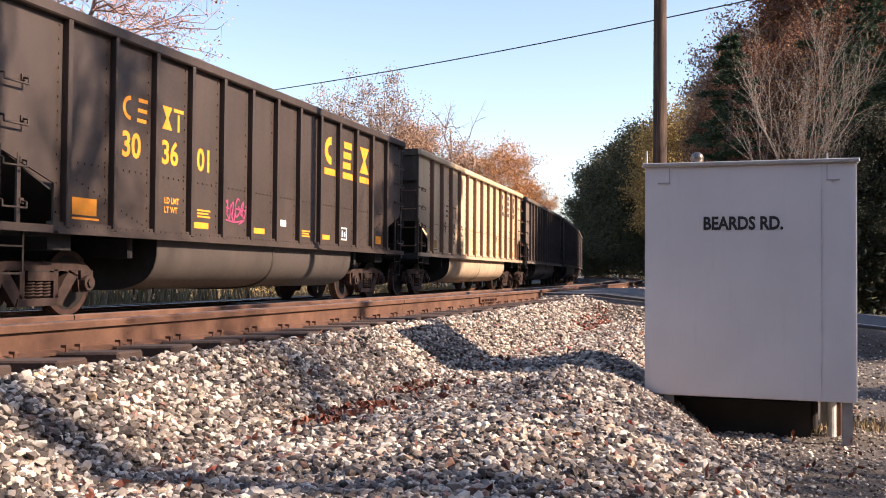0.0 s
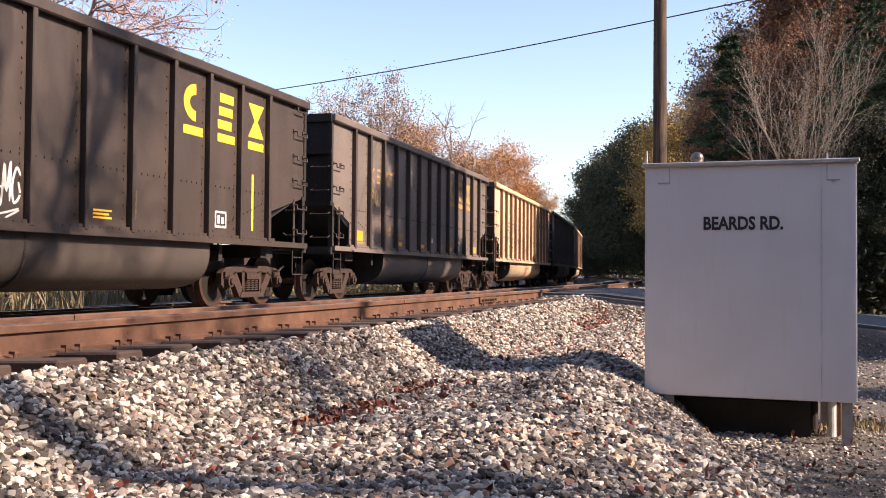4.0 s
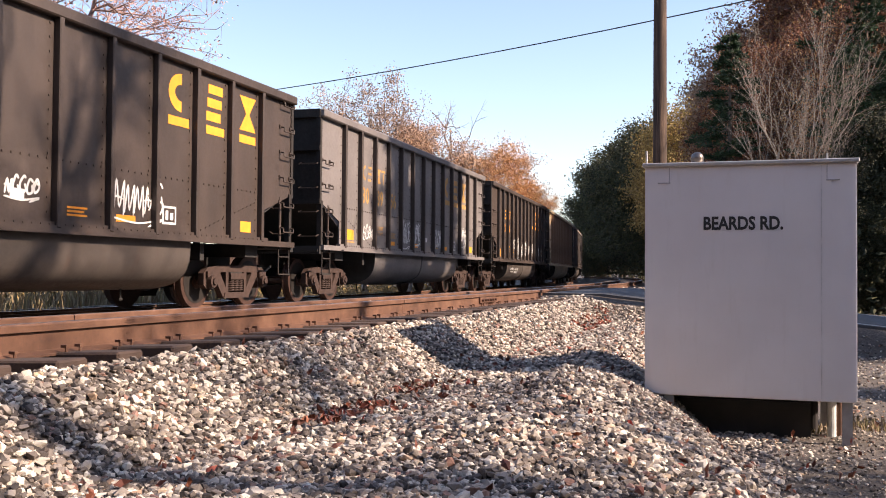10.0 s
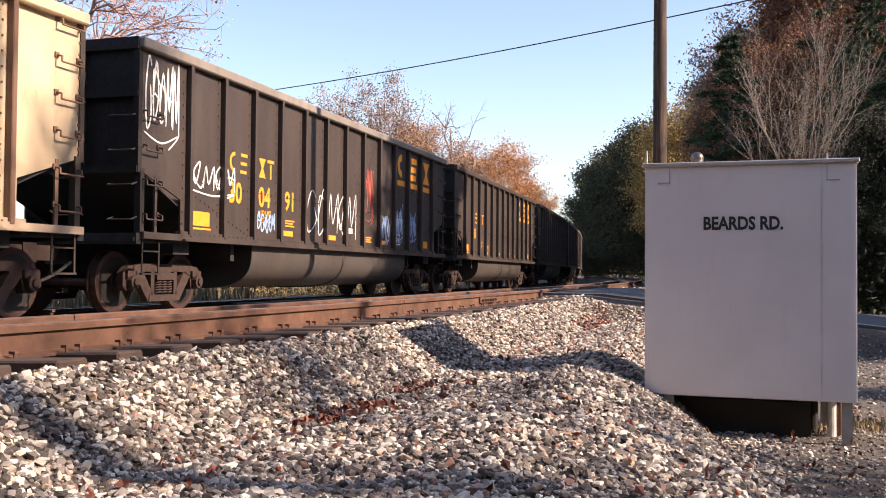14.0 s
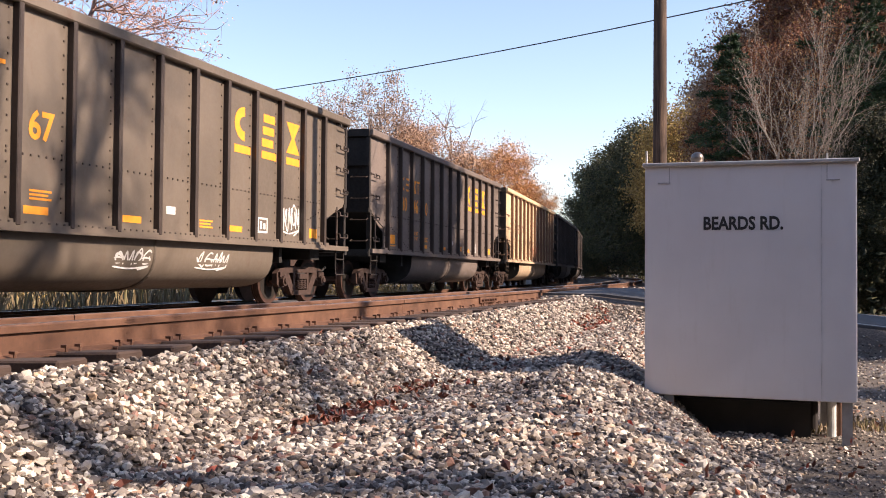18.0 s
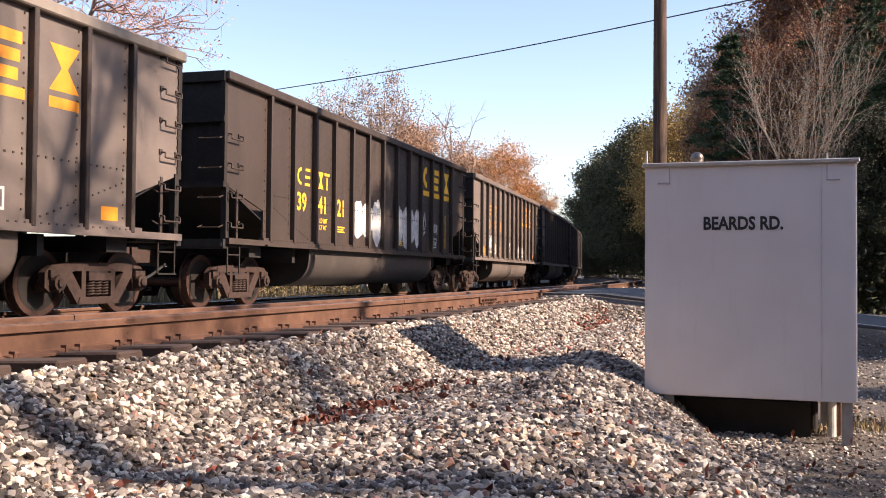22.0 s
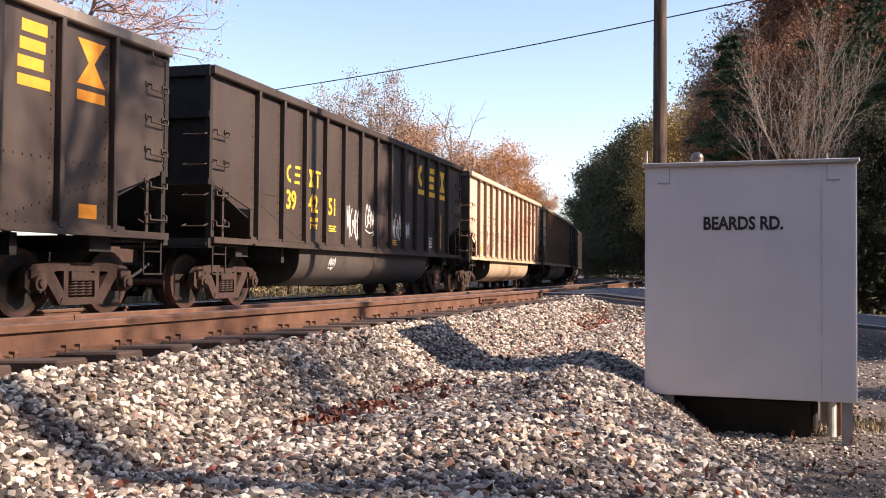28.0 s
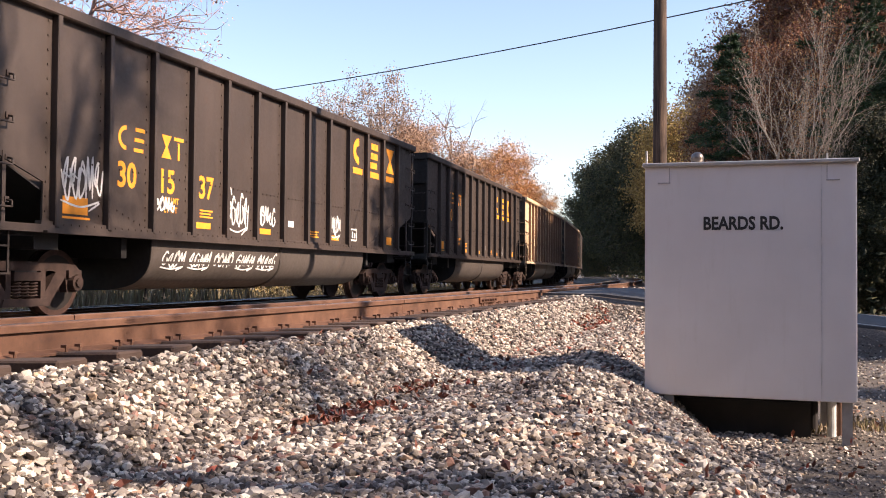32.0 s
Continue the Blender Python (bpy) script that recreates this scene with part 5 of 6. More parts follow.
def tubes(segs, sides=5):
    """All branch pieces (a, b, ra, rb) as one array mesh."""
    segs = [s for s in segs if s[2] > 0.002]
    A = np.array([s[0][:] for s in segs])
    B = np.array([s[1][:] for s in segs])
    ra = np.array([s[2] for s in segs])
    rb = np.array([s[3] for s in segs])
    d = B - A
    d /= np.maximum(np.linalg.norm(d, axis=1), 1e-6)[:, None]
    h = np.where(np.abs(d[:, 2:3]) < 0.9, np.array([[0, 0, 1.0]]), np.array([[1.0, 0, 0]]))
    e1 = np.cross(d, h)
    e1 /= np.linalg.norm(e1, axis=1)[:, None]
    e2 = np.cross(d, e1)
    ang = np.arange(sides) * math.tau / sides
    ring = np.cos(ang)[None, :, None] * e1[:, None, :] + np.sin(ang)[None, :, None] * e2[:, None, :]
    V = np.concatenate([A[:, None, :] + ring * ra[:, None, None], B[:, None, :] + ring * rb[:, None, None]], 1)
    n = len(segs)
    k = np.arange(sides)
    f = np.stack([k, (k + 1) % sides, (k + 1) % sides + sides, k + sides], -1)
    F = (f[None] + (np.arange(n) * 2 * sides)[:, None, None]).reshape(-1, 4)
    return V.reshape(-1, 3), F


def leaf_cards(centres, size, rng):
    """Small folded leaves of two quads each, turned every way."""
    n = len(centres)
    q = rng.normal(size=(n, 3))
    q /= np.linalg.norm(q, axis=1)[:, None]
    h = rng.normal(size=(n, 3))
    e1 = np.cross(q, h)
    e1 /= np.linalg.norm(e1, axis=1)[:, None]
    e2 = np.cross(q, e1)
    sz = size * rng.uniform(0.6, 1.4, n)[:, None]
    c = centres
    P = [c - e1 * sz, c - e1 * sz * 0.2 + e2 * sz * 0.55, c + e1 * sz, c - e1 * sz * 0.2 - e2 * sz * 0.55, c + q * sz * 0.3]
    V = np.stack(P, 1).reshape(-1, 3)
    f = np.array([[0, 1, 4], [1, 2, 4], [2, 3, 4], [3, 0, 4]])
    F = (f[None] + (np.arange(n) * 5)[:, None, None]).reshape(-1, 3)
    return V, F


def needle_cards(centres, ways, size, rng):
    """Slim pointed sprays that lie along the branch they grow from."""
    n = len(centres)
    d = ways + rng.normal(size=(n, 3)) * 0.55
    d /= np.linalg.norm(d, axis=1)[:, None]
    e = np.cross(d, rng.normal(size=(n, 3)))
    e /= np.linalg.norm(e, axis=1)[:, None]
    sz = size * rng.uniform(0.6, 1.4, n)[:, None]
    V = np.stack([centres - e * sz * 0.05, centres + d * sz * 0.5 - e * sz * 0.12, centres + d * sz, centres + d * sz * 0.5 + e * sz * 0.12], 1).reshape(-1, 3)
    F = (np.array([[0, 1, 2], [0, 2, 3]])[None] + (np.arange(n) * 4)[:, None, None]).reshape(-1, 3)
    return V, F


def curve_pts(a, b2, bend, n, rng, wild):
    """Points of a limb from a to b2 that leaves towards bend."""
    mid = a.lerp(b2, 0.45) + bend
    out = []
    for k in range(n + 1):
        f = k / n
        p = a * (1 - f) ** 2 + mid * 2 * f * (1 - f) + b2 * f * f
        if 0 < k < n:
            p = p + Vector(rng.normal(size=3)) * wild
        out.append(p)
    return out


def limb(segs, pts, r0, r1, level):
    n = len(pts) - 1
    for k in range(n):
        segs.append((pts[k], pts[k + 1], r0 + (r1 - r0) * k / n, r0 + (r1 - r0) * (k + 1) / n, level))


def make_tree(seed, height, width, name, label, leaf="", per_end=0, leaf_size=0.1, bark_mat=BARK, base=0.3, mains=9, ends=120, twigs=5, puff=0.3, girth=0.017, twig_len=0.6):
    """A tree whose limbs reach out to the uneven outline of its crown; leaves sit round the twig ends."""
    rng = np.random.default_rng(seed)
    segs, spots = [], []
    lean = Vector((*rng.normal(size=2) * 0.03 * height, 0))
    trunk = curve_pts(Vector((0, 0, -0.4)), Vector((0, 0, height * 0.82)) + lean, Vector((*rng.normal(size=2) * 0.02 * height, 0)), 8, rng, height * 0.004)
    limb(segs, trunk, height * girth, height * girth * 0.25, 0)
    mid, half = height * (1 + base) / 2, height * (1 - base) / 2
    lumps = [(Vector(rng.normal(size=3)).normalized(), rng.uniform(-0.28, 0.22)) for _ in range(10)]

    def reach(d):
        return 1.0 + sum(k * max(0.0, d.dot(v)) ** 4 for v, k in lumps)

    def on_trunk(z):
        z = min(max(z, height * base * 0.6), height * 0.8)
        f = (z + 0.4) / (height * 0.82 + 0.4) * 8
        k = min(int(f), 7)
        return trunk[k].lerp(trunk[k + 1], f - k)

    heads = []
    for _ in range(mains):
        d = Vector(rng.normal(size=3)).normalized()
        r = 0.55 * reach(d)
        e = Vector((d.x * width / 2 * r, d.y * width / 2 * r, mid + d.z * half * r))
        s0 = on_trunk(e.z - 0.7 * math.hypot(e.x, e.y) - 0.1 * height)
        pts = curve_pts(s0, e, Vector((d.x, d.y, -0.4)) * 0.08 * width, 5, rng, 0.012 * width)
        limb(segs, pts, height * girth * 0.5, height * girth * 0.2, 1)
        heads.append(pts)
    for _ in range(ends):
        d = Vector(rng.normal(size=3)).normalized()
        r = rng.uniform(0.25, 1.0) ** 0.45 * reach(d)
        e = Vector((d.x * width / 2 * r, d.y * width / 2 * r, mid + d.z * half * r))
        near = min(heads, key=lambda h: (h[-1] - e).length)
        s0 = min(near[2:], key=lambda q: (q - e).length + 0.4 * max(0, q.z - e.z))
        pts = curve_pts(s0, e, Vector((0, 0, 0.08 * (e - s0).length)), 4, rng, 0.02 * width * 0.5)
        limb(segs, pts, height * girth * 0.17, 0.012, 2)
        for _t in range(twigs):
            q = pts[rng.integers(2, 5)]
            w = (Vector(rng.normal(size=3)) + (e - s0).normalized() * 1.1 + Vector((0, 0, 0.25))).normalized() * twig_len * rng.uniform(0.5, 1.3)
            bent = q + w + Vector(rng.normal(size=3)) * 0.12 * twig_len
            segs.append((q, q + w * 0.5, 0.011, 0.008, 3))
            segs.append((q + w * 0.5, bent, 0.008, 0.004, 3))
            for _u in range(2):
                side = q + w * 0.5 + (w * 0.4 + Vector(rng.normal(size=3)) * 0.3 * twig_len)
                segs.append((q + w * 0.5, side, 0.006, 0.003, 3))
                spots.append(side)
            spots.append(bent)
    t = thing(name, label, "tree")
    part("trunk", raw_mesh("trunk", *tubes([s for s in segs if s[4] == 0], 10), bark_mat, True), None, t)
    part("branchwork", raw_mesh("branchwork", *tubes([s for s in segs if s[4] > 0], 4), bark_mat, True), None, t)["kind"] = "stuff"
    if per_end:
        P = np.array([p[:] for p in spots])
        n = len(P) * per_end
        pick = P[rng.integers(0, len(P), n)] + rng.normal(size=(n, 3)) * puff * np.array([1, 1, 0.7])
        part("crown", raw_mesh("crown", *leaf_cards(pick, leaf_size, rng), LEAF[leaf]), None, t)
    return t


def make_fan(seed, height, name, label):
    """A leafless tree whose stems part near the ground and spread upwards."""
    rng = np.random.default_rng(seed)
    segs = []
    limb(segs, [Vector((0, 0, -0.4)), Vector((0, 0.02, height * 0.1)), Vector((0.05, 0, height * 0.2))], height * 0.013, height * 0.011, 0)

    def grow(p, d, r, length, level):
        n = 5
        for k in range(n):
            d = (d + Vector(rng.normal(size=3)) * 0.09 + Vector((0, 0, 0.05))).normalized()
            q = p + d * length / n
            segs.append((p, q, r * (1 - 0.14 * k), r * (1 - 0.14 * (k + 1)), level))
            p = q
            if level < 4 and k > (0 if level > 1 else 1):
                for _ in range(2 if level == 2 else 1):
                    side = (d + Vector(rng.normal(size=3)) * 0.34).normalized()
                    grow(p, side, r * 0.5, length * 0.56, level + 1)

    for k in range(9):
        a = math.tau * k / 9 + rng.uniform(-0.3, 0.3)
        lean = rng.uniform(0.02, 0.13)
        grow(Vector((0, 0, height * rng.uniform(0.06, 0.22))), Vector((math.cos(a) * lean, math.sin(a) * lean, 1)).normalized(), height * 0.0036, height * rng.uniform(0.5, 0.74), 1)
    t = thing(name, label, "tree")
    part("trunk", raw_mesh("trunk", *tubes([s for s in segs if s[4] == 0], 10), BEIGE_BARK, True), None, t)
    part("branchwork", raw_mesh("branchwork", *tubes([s for s in segs if s[4] > 0], 4), BEIGE_BARK, True), None, t)["kind"] = "stuff"
    return t


def make_pine(seed, height, name, label):
    rng = np.random.default_rng(seed)
    segs, pts, ways = [(Vector((0, 0, -0.3)), Vector((0, 0, height)), height * 0.018, 0.02, 0)], [], []
    z = height * 0.1
    while z < height * 0.985:
        reach = (1 - z / height) ** 0.8 * height * 0.27 + 0.2
        for k in range(4 if z < height * 0.8 else 5):
            a = rng.uniform(0, math.tau)
            long = reach * rng.uniform(0.55, 1.2)
            d = Vector((math.cos(a), math.sin(a), 0.12))
            p = Vector((0, 0, z))
            q = p + d * long + Vector((0, 0, -0.12 * long))
            segs.append((p, q, 0.03, 0.008, 1))
            flat_side = Vector((-d.y, d.x, 0))
            for f in np.linspace(0.2, 1, 12):
                for side in (-1, 1):
                    w = (flat_side * side + d * 0.8).normalized() * long * 0.3 * (1.15 - f)
                    e = p.lerp(q, f)
                    for _ in range(8):
                        pts.append((e + w * rng.uniform(0, 1) + Vector(rng.normal(size=3)) * 0.04)[:])
                        ways.append((w.normalized() + Vector((0, 0, 0.15)))[:])
        z += height * 0.034
    t = thing(name, label, "tree")
    part("trunk", raw_mesh("trunk", *tubes(segs[:1], 8), BARK, True), None, t)
    part("branchwork", raw_mesh("branchwork", *tubes(segs[1:], 4), BARK, True), None, t)["kind"] = "stuff"
    part("crown", raw_mesh("crown", *needle_cards(np.array(pts), np.array(ways), 0.24, rng), LEAF["needle"]), None, t)
    return t


def stand(x, y, turn=0, size=1.0, sink=0.0):
    z = float(ground_z(np.array(float(x)), np.array(float(y)))) - sink
    return pose(x, y, z, 0, 0, turn) @ Matrix.Scale(size, 4)


def sight(px, depth):
    """Ground place at that depth, px thousandths of it to the side."""
    return px / 1000 * depth, depth


def beside(px, depth, left, room):
    """Depth on that line of sight, or farther on, that stands clear of the tracks."""
    while True:
        u = s_u(*(np.array(v) for v in sight(px, depth)))[1]
        if (u > room if left else u < -room) or depth > 240:
            return depth
        depth += 2


def copy_tree(src, m):
    """A copy with m as its whole pose, whatever the size of its model."""
    return copy_thing(src, m @ Matrix.Scale(1 / src.matrix_basis.to_scale().x, 4))


def crown_top(t):
    """Height of the crown of a tree that stands at the origin."""
    return max(float(np.max([v.co.z for v in ob.data.vertices])) for ob in t.children)


SYC = make_tree(11, 16, 16, "sycamore_tree", "nearly bare tree with sparse pinkish brown leaves behind the train", "pink", 3, 0.05, PINK_BARK, 0.25, 12, 300, 6, 0.12, 0.014, 0.7)
SYC.matrix_basis = stand(-13.7, 29.5, 40)
SPARSE = make_tree(23, 12, 8, "oak_tree", "thin grey branched autumn oak with few brown leaves behind the train", "tawny", 7, 0.055, GREY_BARK, 0.3, 10, 170, 7, 0.2, 0.015, 0.6)
SPARSE.matrix_basis = stand(*sight(-82, 50))
OAK = make_tree(29, 11, 7, "oak_tree", "rust brown leaved autumn oak tree", "tawny", 18, 0.06, GREY_BARK, 0.25, 10, 170, 6, 0.26, 0.015, 0.5)
OAK.matrix_basis = stand(*sight(-34, 49), 30, 0.87)
MAPLE = make_tree(31, 10, 7, "maple_tree", "rounded autumn tree with orange leaves", "orange", 18, 0.055, GREY_BARK, 0.22, 10, 180, 5, 0.26, 0.015, 0.5)
d = beside(58, 55, True, 16)
MAPLE.matrix_basis = stand(*sight(55, d), 0, 0.86 * d / 55)
SNAG = make_tree(41, 10, 3.2, "bare_tree", "bare leafless tree with pale branches", "", 0, 0.1, GREY_BARK, 0.35, 7, 26, 3, 0.2, 0.014, 0.6)
d = beside(19, 44, True, 14)
SNAG.matrix_basis = stand(*sight(15, d), 0, 0.95 * d / 44)
GREEN = make_tree(53, 11, 8, "broadleaf_tree", "dark green broadleaf tree on the shaded hillside", "green", 22, 0.085, BARK, 0.12, 10, 190, 5, 0.36, 0.018, 0.5)
GREEN.matrix_basis = stand(*sight(166, 186), 0, 0.9)
YELLOW_TREE = make_tree(57, 11, 7, "yellow_tree", "yellow brown autumn tree on the hillside", "yellow", 16, 0.075, BARK, 0.2, 10, 170, 5, 0.3, 0.018, 0.5)
YELLOW_TREE.matrix_basis = stand(*sight(248, 106), 0, 1.45)
BARE = make_tree(67, 14, 8, "bare_tree", "tall bare grey tree at the wood edge", "", 0, 0.1, PALE_BARK, 0.25, 12, 170, 7, 0.2, 0.012, 0.8)
BARE.matrix_basis = stand(14.2, -0.9, 0, 0.72)
FAN = make_fan(91, 11, "bare_tree", "bare pale beige tree with branches spread like a fan")
FAN.matrix_basis = stand(*sight(374, 36), 0, 0.79)
TALL = make_tree(71, 15, 6.5, "oak_tree", "tall russet leaved oak on the hillside", "russet", 16, 0.065, BARK, 0.16, 11, 210, 5, 0.28, 0.014, 0.5)
TALL.matrix_basis = stand(*sight(352, 52), 0, 1.0)
HIGH = make_tree(83, 22, 9, "bare_tree", "very tall bare tree with a high crown", "", 0, 0.1, BARK, 0.6, 11, 150, 7, 0.2, 0.012, 0.9)
HIGH.matrix_basis = stand(15.5, 5.6)
PINE = make_pine(61, 13, "pine_tree", "dark green pine on the shaded hillside")
PINE.matrix_basis = stand(*sight(300, 46))
copy_tree(SPARSE, stand(*sight(-120, 58), 80, 0.85))
for src, px, depth, turn, size in ((MAPLE, 86, 62, 140, 0.68), (MAPLE, 25, 60, 200, 0.76), (SNAG, 27, 47, 100, 0.8), (SNAG, 36, 52, 160, 0.74)):
    d = beside(px, depth, True, 14.2)
    copy_tree(src, stand(*sight(px, d), turn, size * d / depth))


def planted(src, native, px, rise, depth, turn):
    """A copy whose crown reaches that rise above eye level."""
    depth = beside(px, depth, False, 2.2)
    x, y = sight(px, depth)
    z = float(ground_z(np.array(x), np.array(y)))
    size = (EYE[2] + rise / 1000 * depth - z) / native
    if size > 0.2:
        copy_tree(src, stand(x, y, turn, size))


# the wooded hillside: side and rise in thousandths of the distance
rng = random.Random(12)
G, K, W, P, M, T, V = [(t, crown_top(t)) for t in (GREEN, OAK, YELLOW_TREE, PINE, MAPLE, TALL, FAN)]
for (src, native), px, rise, depth in ((G, 150, 42, 100), (G, 160, 66, 98), (G, 168, 90, 96), (G, 176, 124, 94), (G, 186, 146, 92), (G, 198, 154, 90), (G, 210, 162, 86), (G, 224, 170, 82), (G, 238, 178, 78),
                                       (W, 256, 190, 70), (W, 270, 196, 66), (W, 252, 150, 68), (G, 172, 70, 70), (P, 190, 92, 64), (P, 216, 100, 60), (G, 240, 104, 56), (P, 262, 120, 54),
                                       (T, 303, 206, 58), (T, 312, 226, 60), (T, 334, 282, 64), (T, 330, 250, 56), (K, 350, 292, 62), (T, 372, 335, 62), (T, 384, 350, 60), (T, 410, 360, 58), (T, 436, 370, 56),
                                       (P, 306, 218, 46), (P, 290, 160, 50), (P, 326, 150, 48), (T, 332, 200, 50), (T, 352, 230, 52), (T, 388, 250, 52), (T, 420, 280, 50), (V, 404, 196, 37),
                                       (P, 424, 240, 41), (P, 446, 300, 42), (P, 420, 330, 48), (T, 462, 340, 44), (M, 474, 300, 46), (P, 470, 240, 38), (P, 484, 260, 37), (P, 456, 170, 38), (G, 476, 190, 37),
                                       (G, 316, 100, 46), (G, 290, 96, 50), (G, 345, 96, 44), (G, 372, 88, 42), (G, 400, 92, 40), (G, 430, 104, 38), (G, 458, 118, 36), (G, 486, 130, 36)):
    planted(src, native, px + rng.uniform(-3, 3), rise, depth, rng.uniform(0, 360))
# tall woods out of view that shade the crossing, the hillside and, in patches, the train and the stones
for src, x, y, size in ((HIGH, 13.0, 0.4, 1.0), (BARE, 14.0, 1.7, 0.95), (GREEN, 9.6, 7.2, 0.3), (GREEN, 9.2, 9.6, 0.3), (OAK, 9.2, 15.2, 0.36), (BARE, 23.0, -1.2, 1.09), (TALL, 19.5, 16.2, 0.9), (PINE, 19.6, 19.7, 1.75), (PINE, 20.6, 21.2, 1.75), (PINE, 21.4, 23.0, 1.7), (GREEN, 26.0, 16.7, 0.78), (OAK, 26.0, 25.7, 1.3),
                        (OAK, 31, 19, 1.22), (GREEN, 40, 23, 0.75)):
    copy_thing(src, stand(x, y, rng.uniform(0, 360), size / src.matrix_basis.to_scale().x))
# unseen woods added behind the camera to close the place and hold back sky light
for k in range(16):
    a = math.pi * (0.98 + 0.82 * k / 15)
    d = rng.uniform(15, 19)
    src = rng.choice((GREEN, OAK, PINE))
    copy_thing(src, stand(d * math.cos(a) * 1.2 + 2, d * math.sin(a) * 0.85 - 3, rng.uniform(0, 360), rng.uniform(1.1, 1.4) / src.matrix_basis.to_scale().x))
for k in range(26):
    a = math.pi * (0.98 + 1.04 * k / 25)
    d = rng.uniform(19, 27)
    src = rng.choice((GREEN, OAK, PINE, GREEN))
    copy_thing(src, stand(d * math.cos(a) * 1.15 + 3, d * math.sin(a) * 0.75 - 4, rng.uniform(0, 360), rng.uniform(0.8, 1.1) / src.matrix_basis.to_scale().x))


# ---- undergrowth, weeds and fallen leaves ----
def scatter_on(s0, s1, u0, u1, n, rng):
    s, u = rng.uniform(s0, s1, n), rng.uniform(u0, u1, n)
    p = np.array([along(a, b2)[:] for a, b2 in zip(s, u)])
    p[:, 2] = ground_z(p[:, 0], p[:, 1])
    return p


def blades(p, height, width, rng):
    """Thin upright leaning blades."""
    n = len(p)
    h = height * rng.uniform(0.5, 1.3, n)
    a = rng.uniform(0, math.tau, n)
    lean = rng.normal(size=(n, 2)) * 0.3 * h[:, None]
    e = np.stack([np.cos(a), np.sin(a), np.zeros(n)], -1) * (width * rng.uniform(0.6, 1.4, n))[:, None]
    tip = p + np.concatenate([lean, h[:, None]], 1)
    mid = p + np.concatenate([lean * 0.35, h[:, None] * 0.55], 1)
    V = np.stack([p - e, p + e, mid + e * 0.8, tip, mid - e * 0.8], 1).reshape(-1, 3)
    f = np.array([[0, 1, 2], [0, 2, 4], [4, 2, 3]])
    return V, (f[None] + (np.arange(n) * 5)[:, None, None]).reshape(-1, 3)


nrng = np.random.default_rng(77)
WEED = leaf_mat("dry_weeds", [(0.0, (0.13, 0.09, 0.045)), (0.4, (0.24, 0.165, 0.085)), (0.75, (0.17, 0.15, 0.06)), (1.0, (0.34, 0.26, 0.16))])
tagged(new("dry_weeds", raw_mesh("dry_weeds", *blades(scatter_on(4, 70, 14.2, 32, 30000, nrng), 0.7, 0.018, nrng), WEED)), "dry yellow green weeds on the far side of the tracks", "weeds", kind="stuff")
p = scatter_on(4, 80, 16, 40, 20000, nrng)
p[:, 2] += nrng.uniform(0.1, 1.3, len(p))
tagged(new("brush", raw_mesh("brush", *leaf_cards(p, 0.09, nrng), LEAF["yellow"])), "low yellow brown brush behind the tracks", "brush", kind="stuff")
stems = []
for q in scatter_on(4, 70, 19, 36, 420, nrng):
    q = Vector(q)
    d = Vector((*nrng.normal(size=2) * 0.2, 1)).normalized() * nrng.uniform(0.8, 2.2)
    stems.append((q, q + d, 0.018, 0.008, 0))
tagged(new("saplings", raw_mesh("saplings", *tubes(stems, 4), PALE_BARK)), "thin pale bare stems in the brush", "saplings", kind="stuff")

pts = []
for _ in range(26000):
    depth = nrng.uniform(34, 80)
    lo = 160 + 60 * (80 - depth) / 46
    px = nrng.uniform(lo, 640)
    x, y = sight(px, beside(px, depth, False, 1.5))
    pts.append((x, y, float(nrng.uniform(0, 1) ** 1.6) * 3.2))
pts = np.array(pts)
pts[:, 2] += ground_z(pts[:, 0], pts[:, 1])
tagged(new("undergrowth", raw_mesh("undergrowth", *leaf_cards(pts, 0.16, nrng), LEAF["green"])), "dark green undergrowth at the foot of the hillside", "undergrowth", kind="stuff")

LITTER = leaf_mat("fallen_leaves", [(0.0, (0.07, 0.022, 0.014)), (0.5, (0.16, 0.048, 0.028)), (0.85, (0.26, 0.09, 0.045)), (1.0, (0.36, 0.045, 0.03))])
p = np.concatenate([scatter_on(4.7, 5.7, 2.25, 2.5, 70, nrng), scatter_on(6.2, 6.8, 2.35, 2.55, 34, nrng), scatter_on(2.8, 9, 2.15, 2.55, 60, nrng), scatter_on(2.8, 12, 0.3, 3.3, 110, nrng),
                    scatter_on(4, 9, -1.5, 0.4, 90, nrng), scatter_on(14.2, 17.4, 2.4, 2.75, 260, nrng), scatter_on(9, 17, 1.2, 2.7, 70, nrng), scatter_on(3, 9, 3.4, 3.8, 30, nrng)])
p[:, 2] += 0.042
V, F = leaf_cards(p, 0.03, nrng)
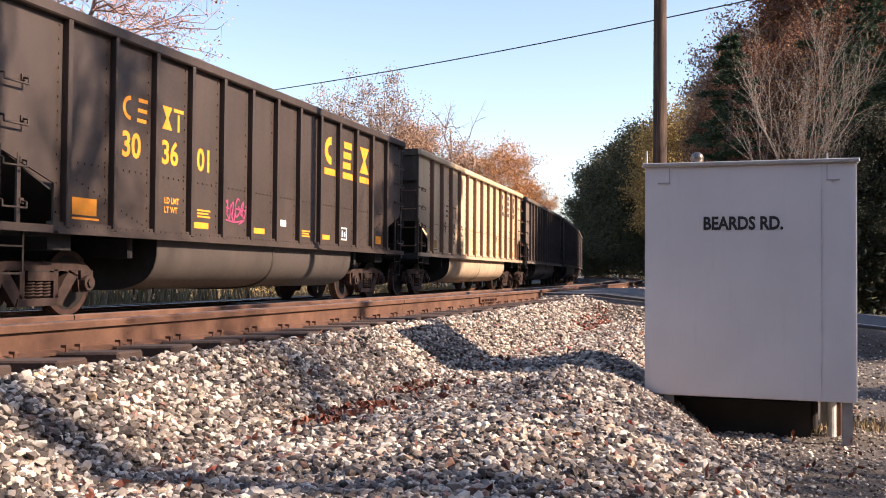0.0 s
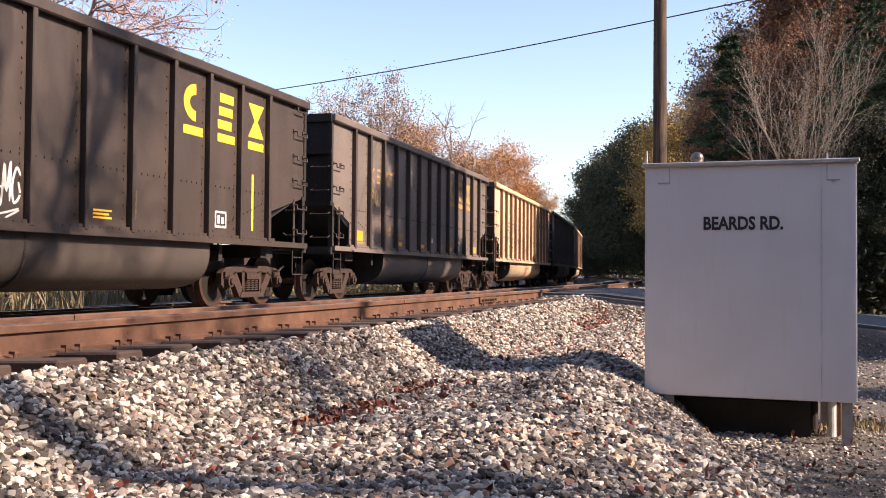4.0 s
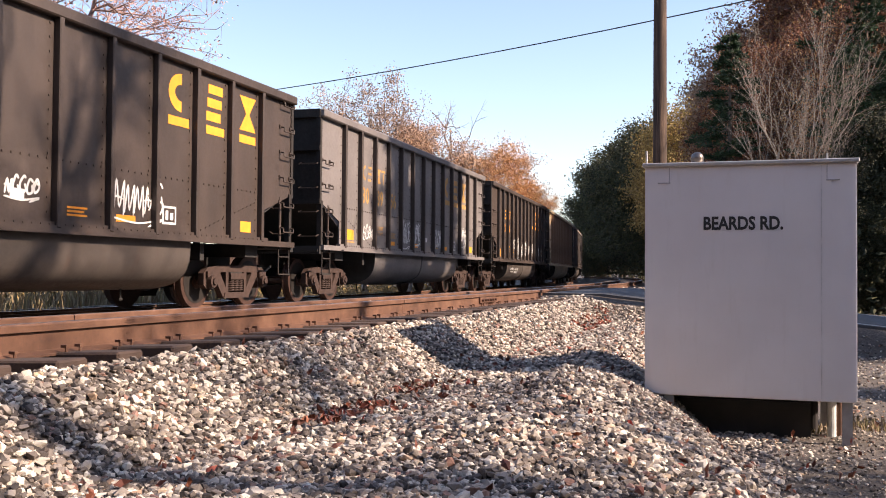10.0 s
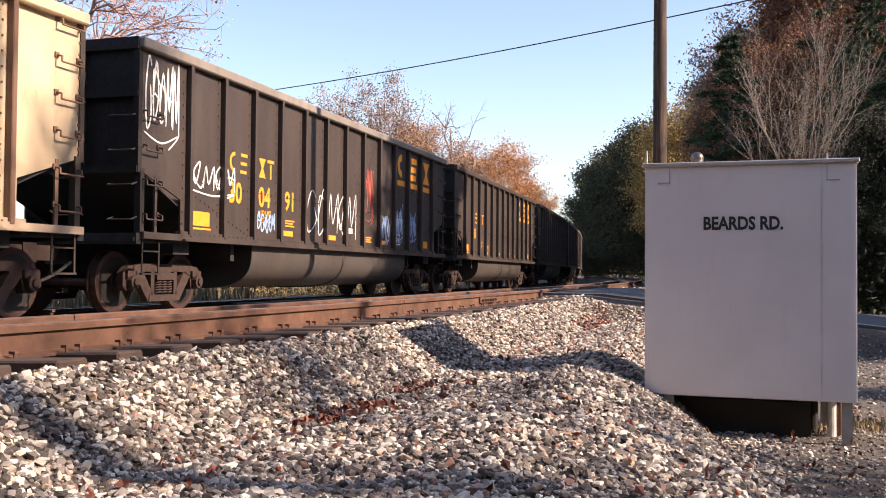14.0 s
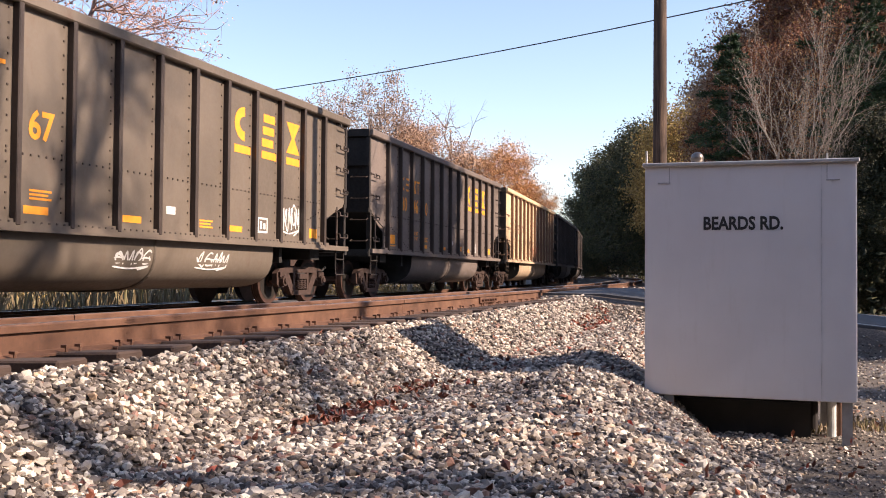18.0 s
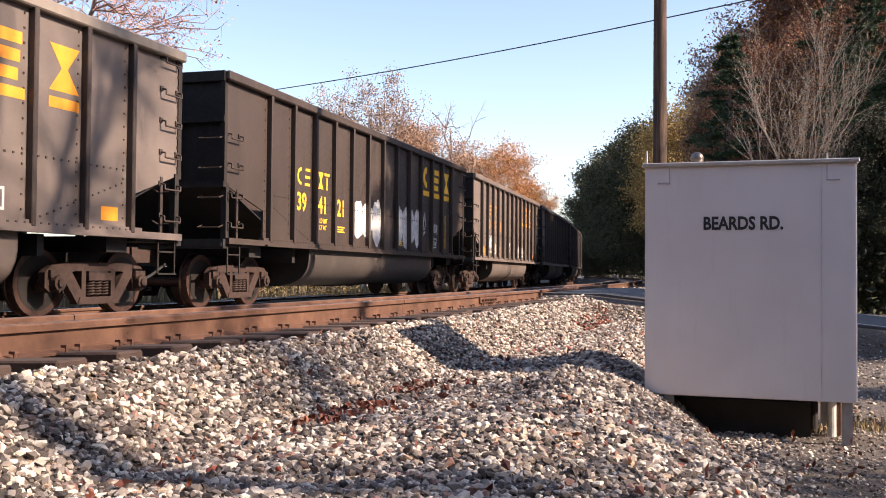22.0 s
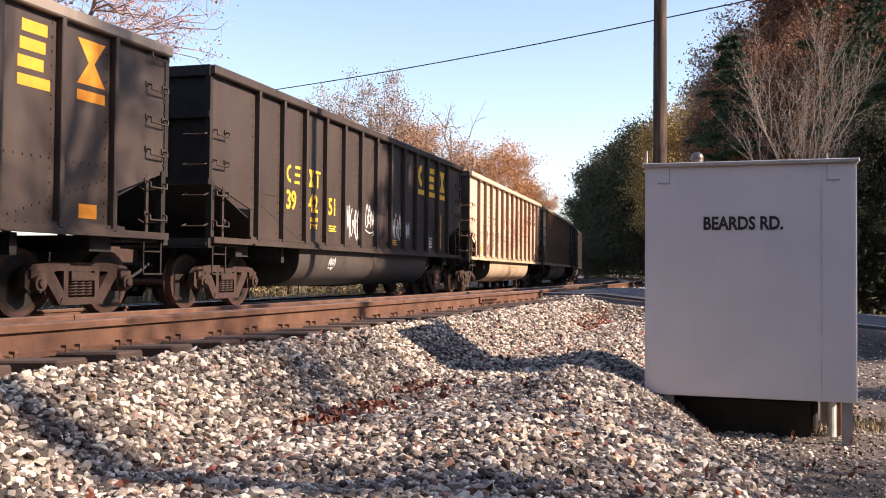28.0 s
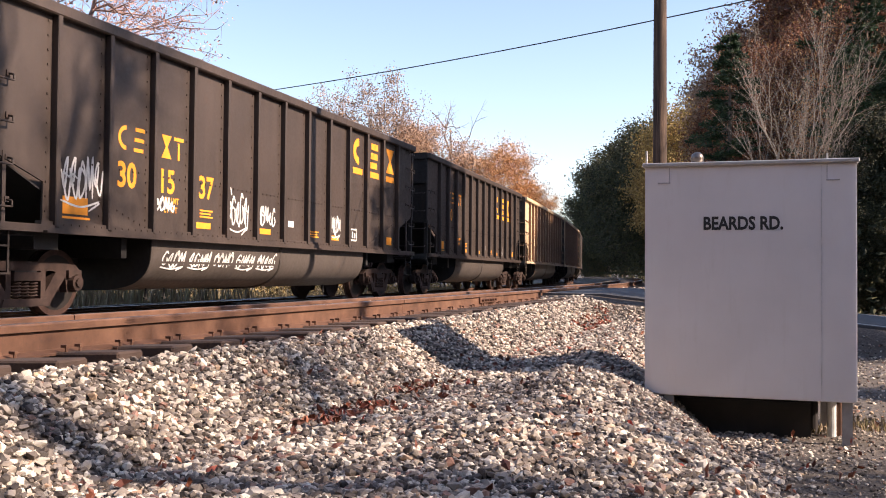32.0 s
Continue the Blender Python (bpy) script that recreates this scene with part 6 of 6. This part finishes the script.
tagged(new("fallen_leaves", raw_mesh("fallen_leaves", V, F, LITTER)), "red brown fallen leaves scattered on the stones", "fallen leaves", kind="stuff")


tuft = np.concatenate([scatter_on(8.7, 9.5, -1.35, -0.55, 420, nrng), scatter_on(8.4, 8.9, -0.6, -0.3, 90, nrng)])
tagged(new("weed_tuft", raw_mesh("weed_tuft", *blades(tuft, 0.07, 0.006, nrng), WEED)), "small yellow green weeds beside the legs of the case", "weeds", kind="stuff")


# ---- what moves ----
DRIFT = ((0, -0.2), (2.4, -0.3), (6, 0.1), (7, 0.07), (8, 0.2), (9, 0.15), (10, 0.3), (12, -0.25), (14, -0.38), (16.4, 0.35), (17, 0.55), (18, 0.36), (20, 0.05), (21, 0.18), (22, 0.1), (23, 0.45), (24, 0.1), (25.3, -0.35), (28, -0.5), (29, 0.0), (30, -0.15), (32, -0.55))
CAR_S = [15.65]
for a, b2 in zip(FAMILY, FAMILY[1:]):
    CAR_S.append(CAR_S[-1] + (MAKES[a][0] + MAKES[b2][0]) / 2)


def gone(t):
    """How far the train has run by t."""
    return 13.65 * t + float(np.interp(t, [r[0] for r in DRIFT], [r[1] for r in DRIFT]))


def motions():
    times = [k * 0.5 for k in range(65)]
    for number, car in enumerate(TRAIN):
        s0 = CAR_S[number]
        walk(car, [(t, on_line(s0 - gone(t), CAR_U)) for t in times])
        for truck in car.children:
            if not truck.name.startswith("truck"):
                continue
            for w in truck.children:
                if not w.name.startswith("wheelset"):
                    continue
                at = truck.location.x + w.location.x
                home = w.location.copy()
                rows = []
                for k in range(0, 32 * FPS + 1):
                    t = k / FPS
                    s = s0 - gone(t) + at
                    if 3 < s < 46 or k in (0, 32 * FPS):
                        rows.append((t, s))
                spun = []
                hold = [r for r in rows if 3 < r[1] < 46]
                top, low = (hold[0][1], hold[-1][1]) if hold else (46, 46)
                for t, s in rows:
                    a = -math.degrees(min(max(s, low), top) / 0.46)
                    spun.append((t, pose(home.x, home.y, home.z) @ pose(0, 0, 0, 0, (-a) % 360)))
                walk(w, spun)


motions()
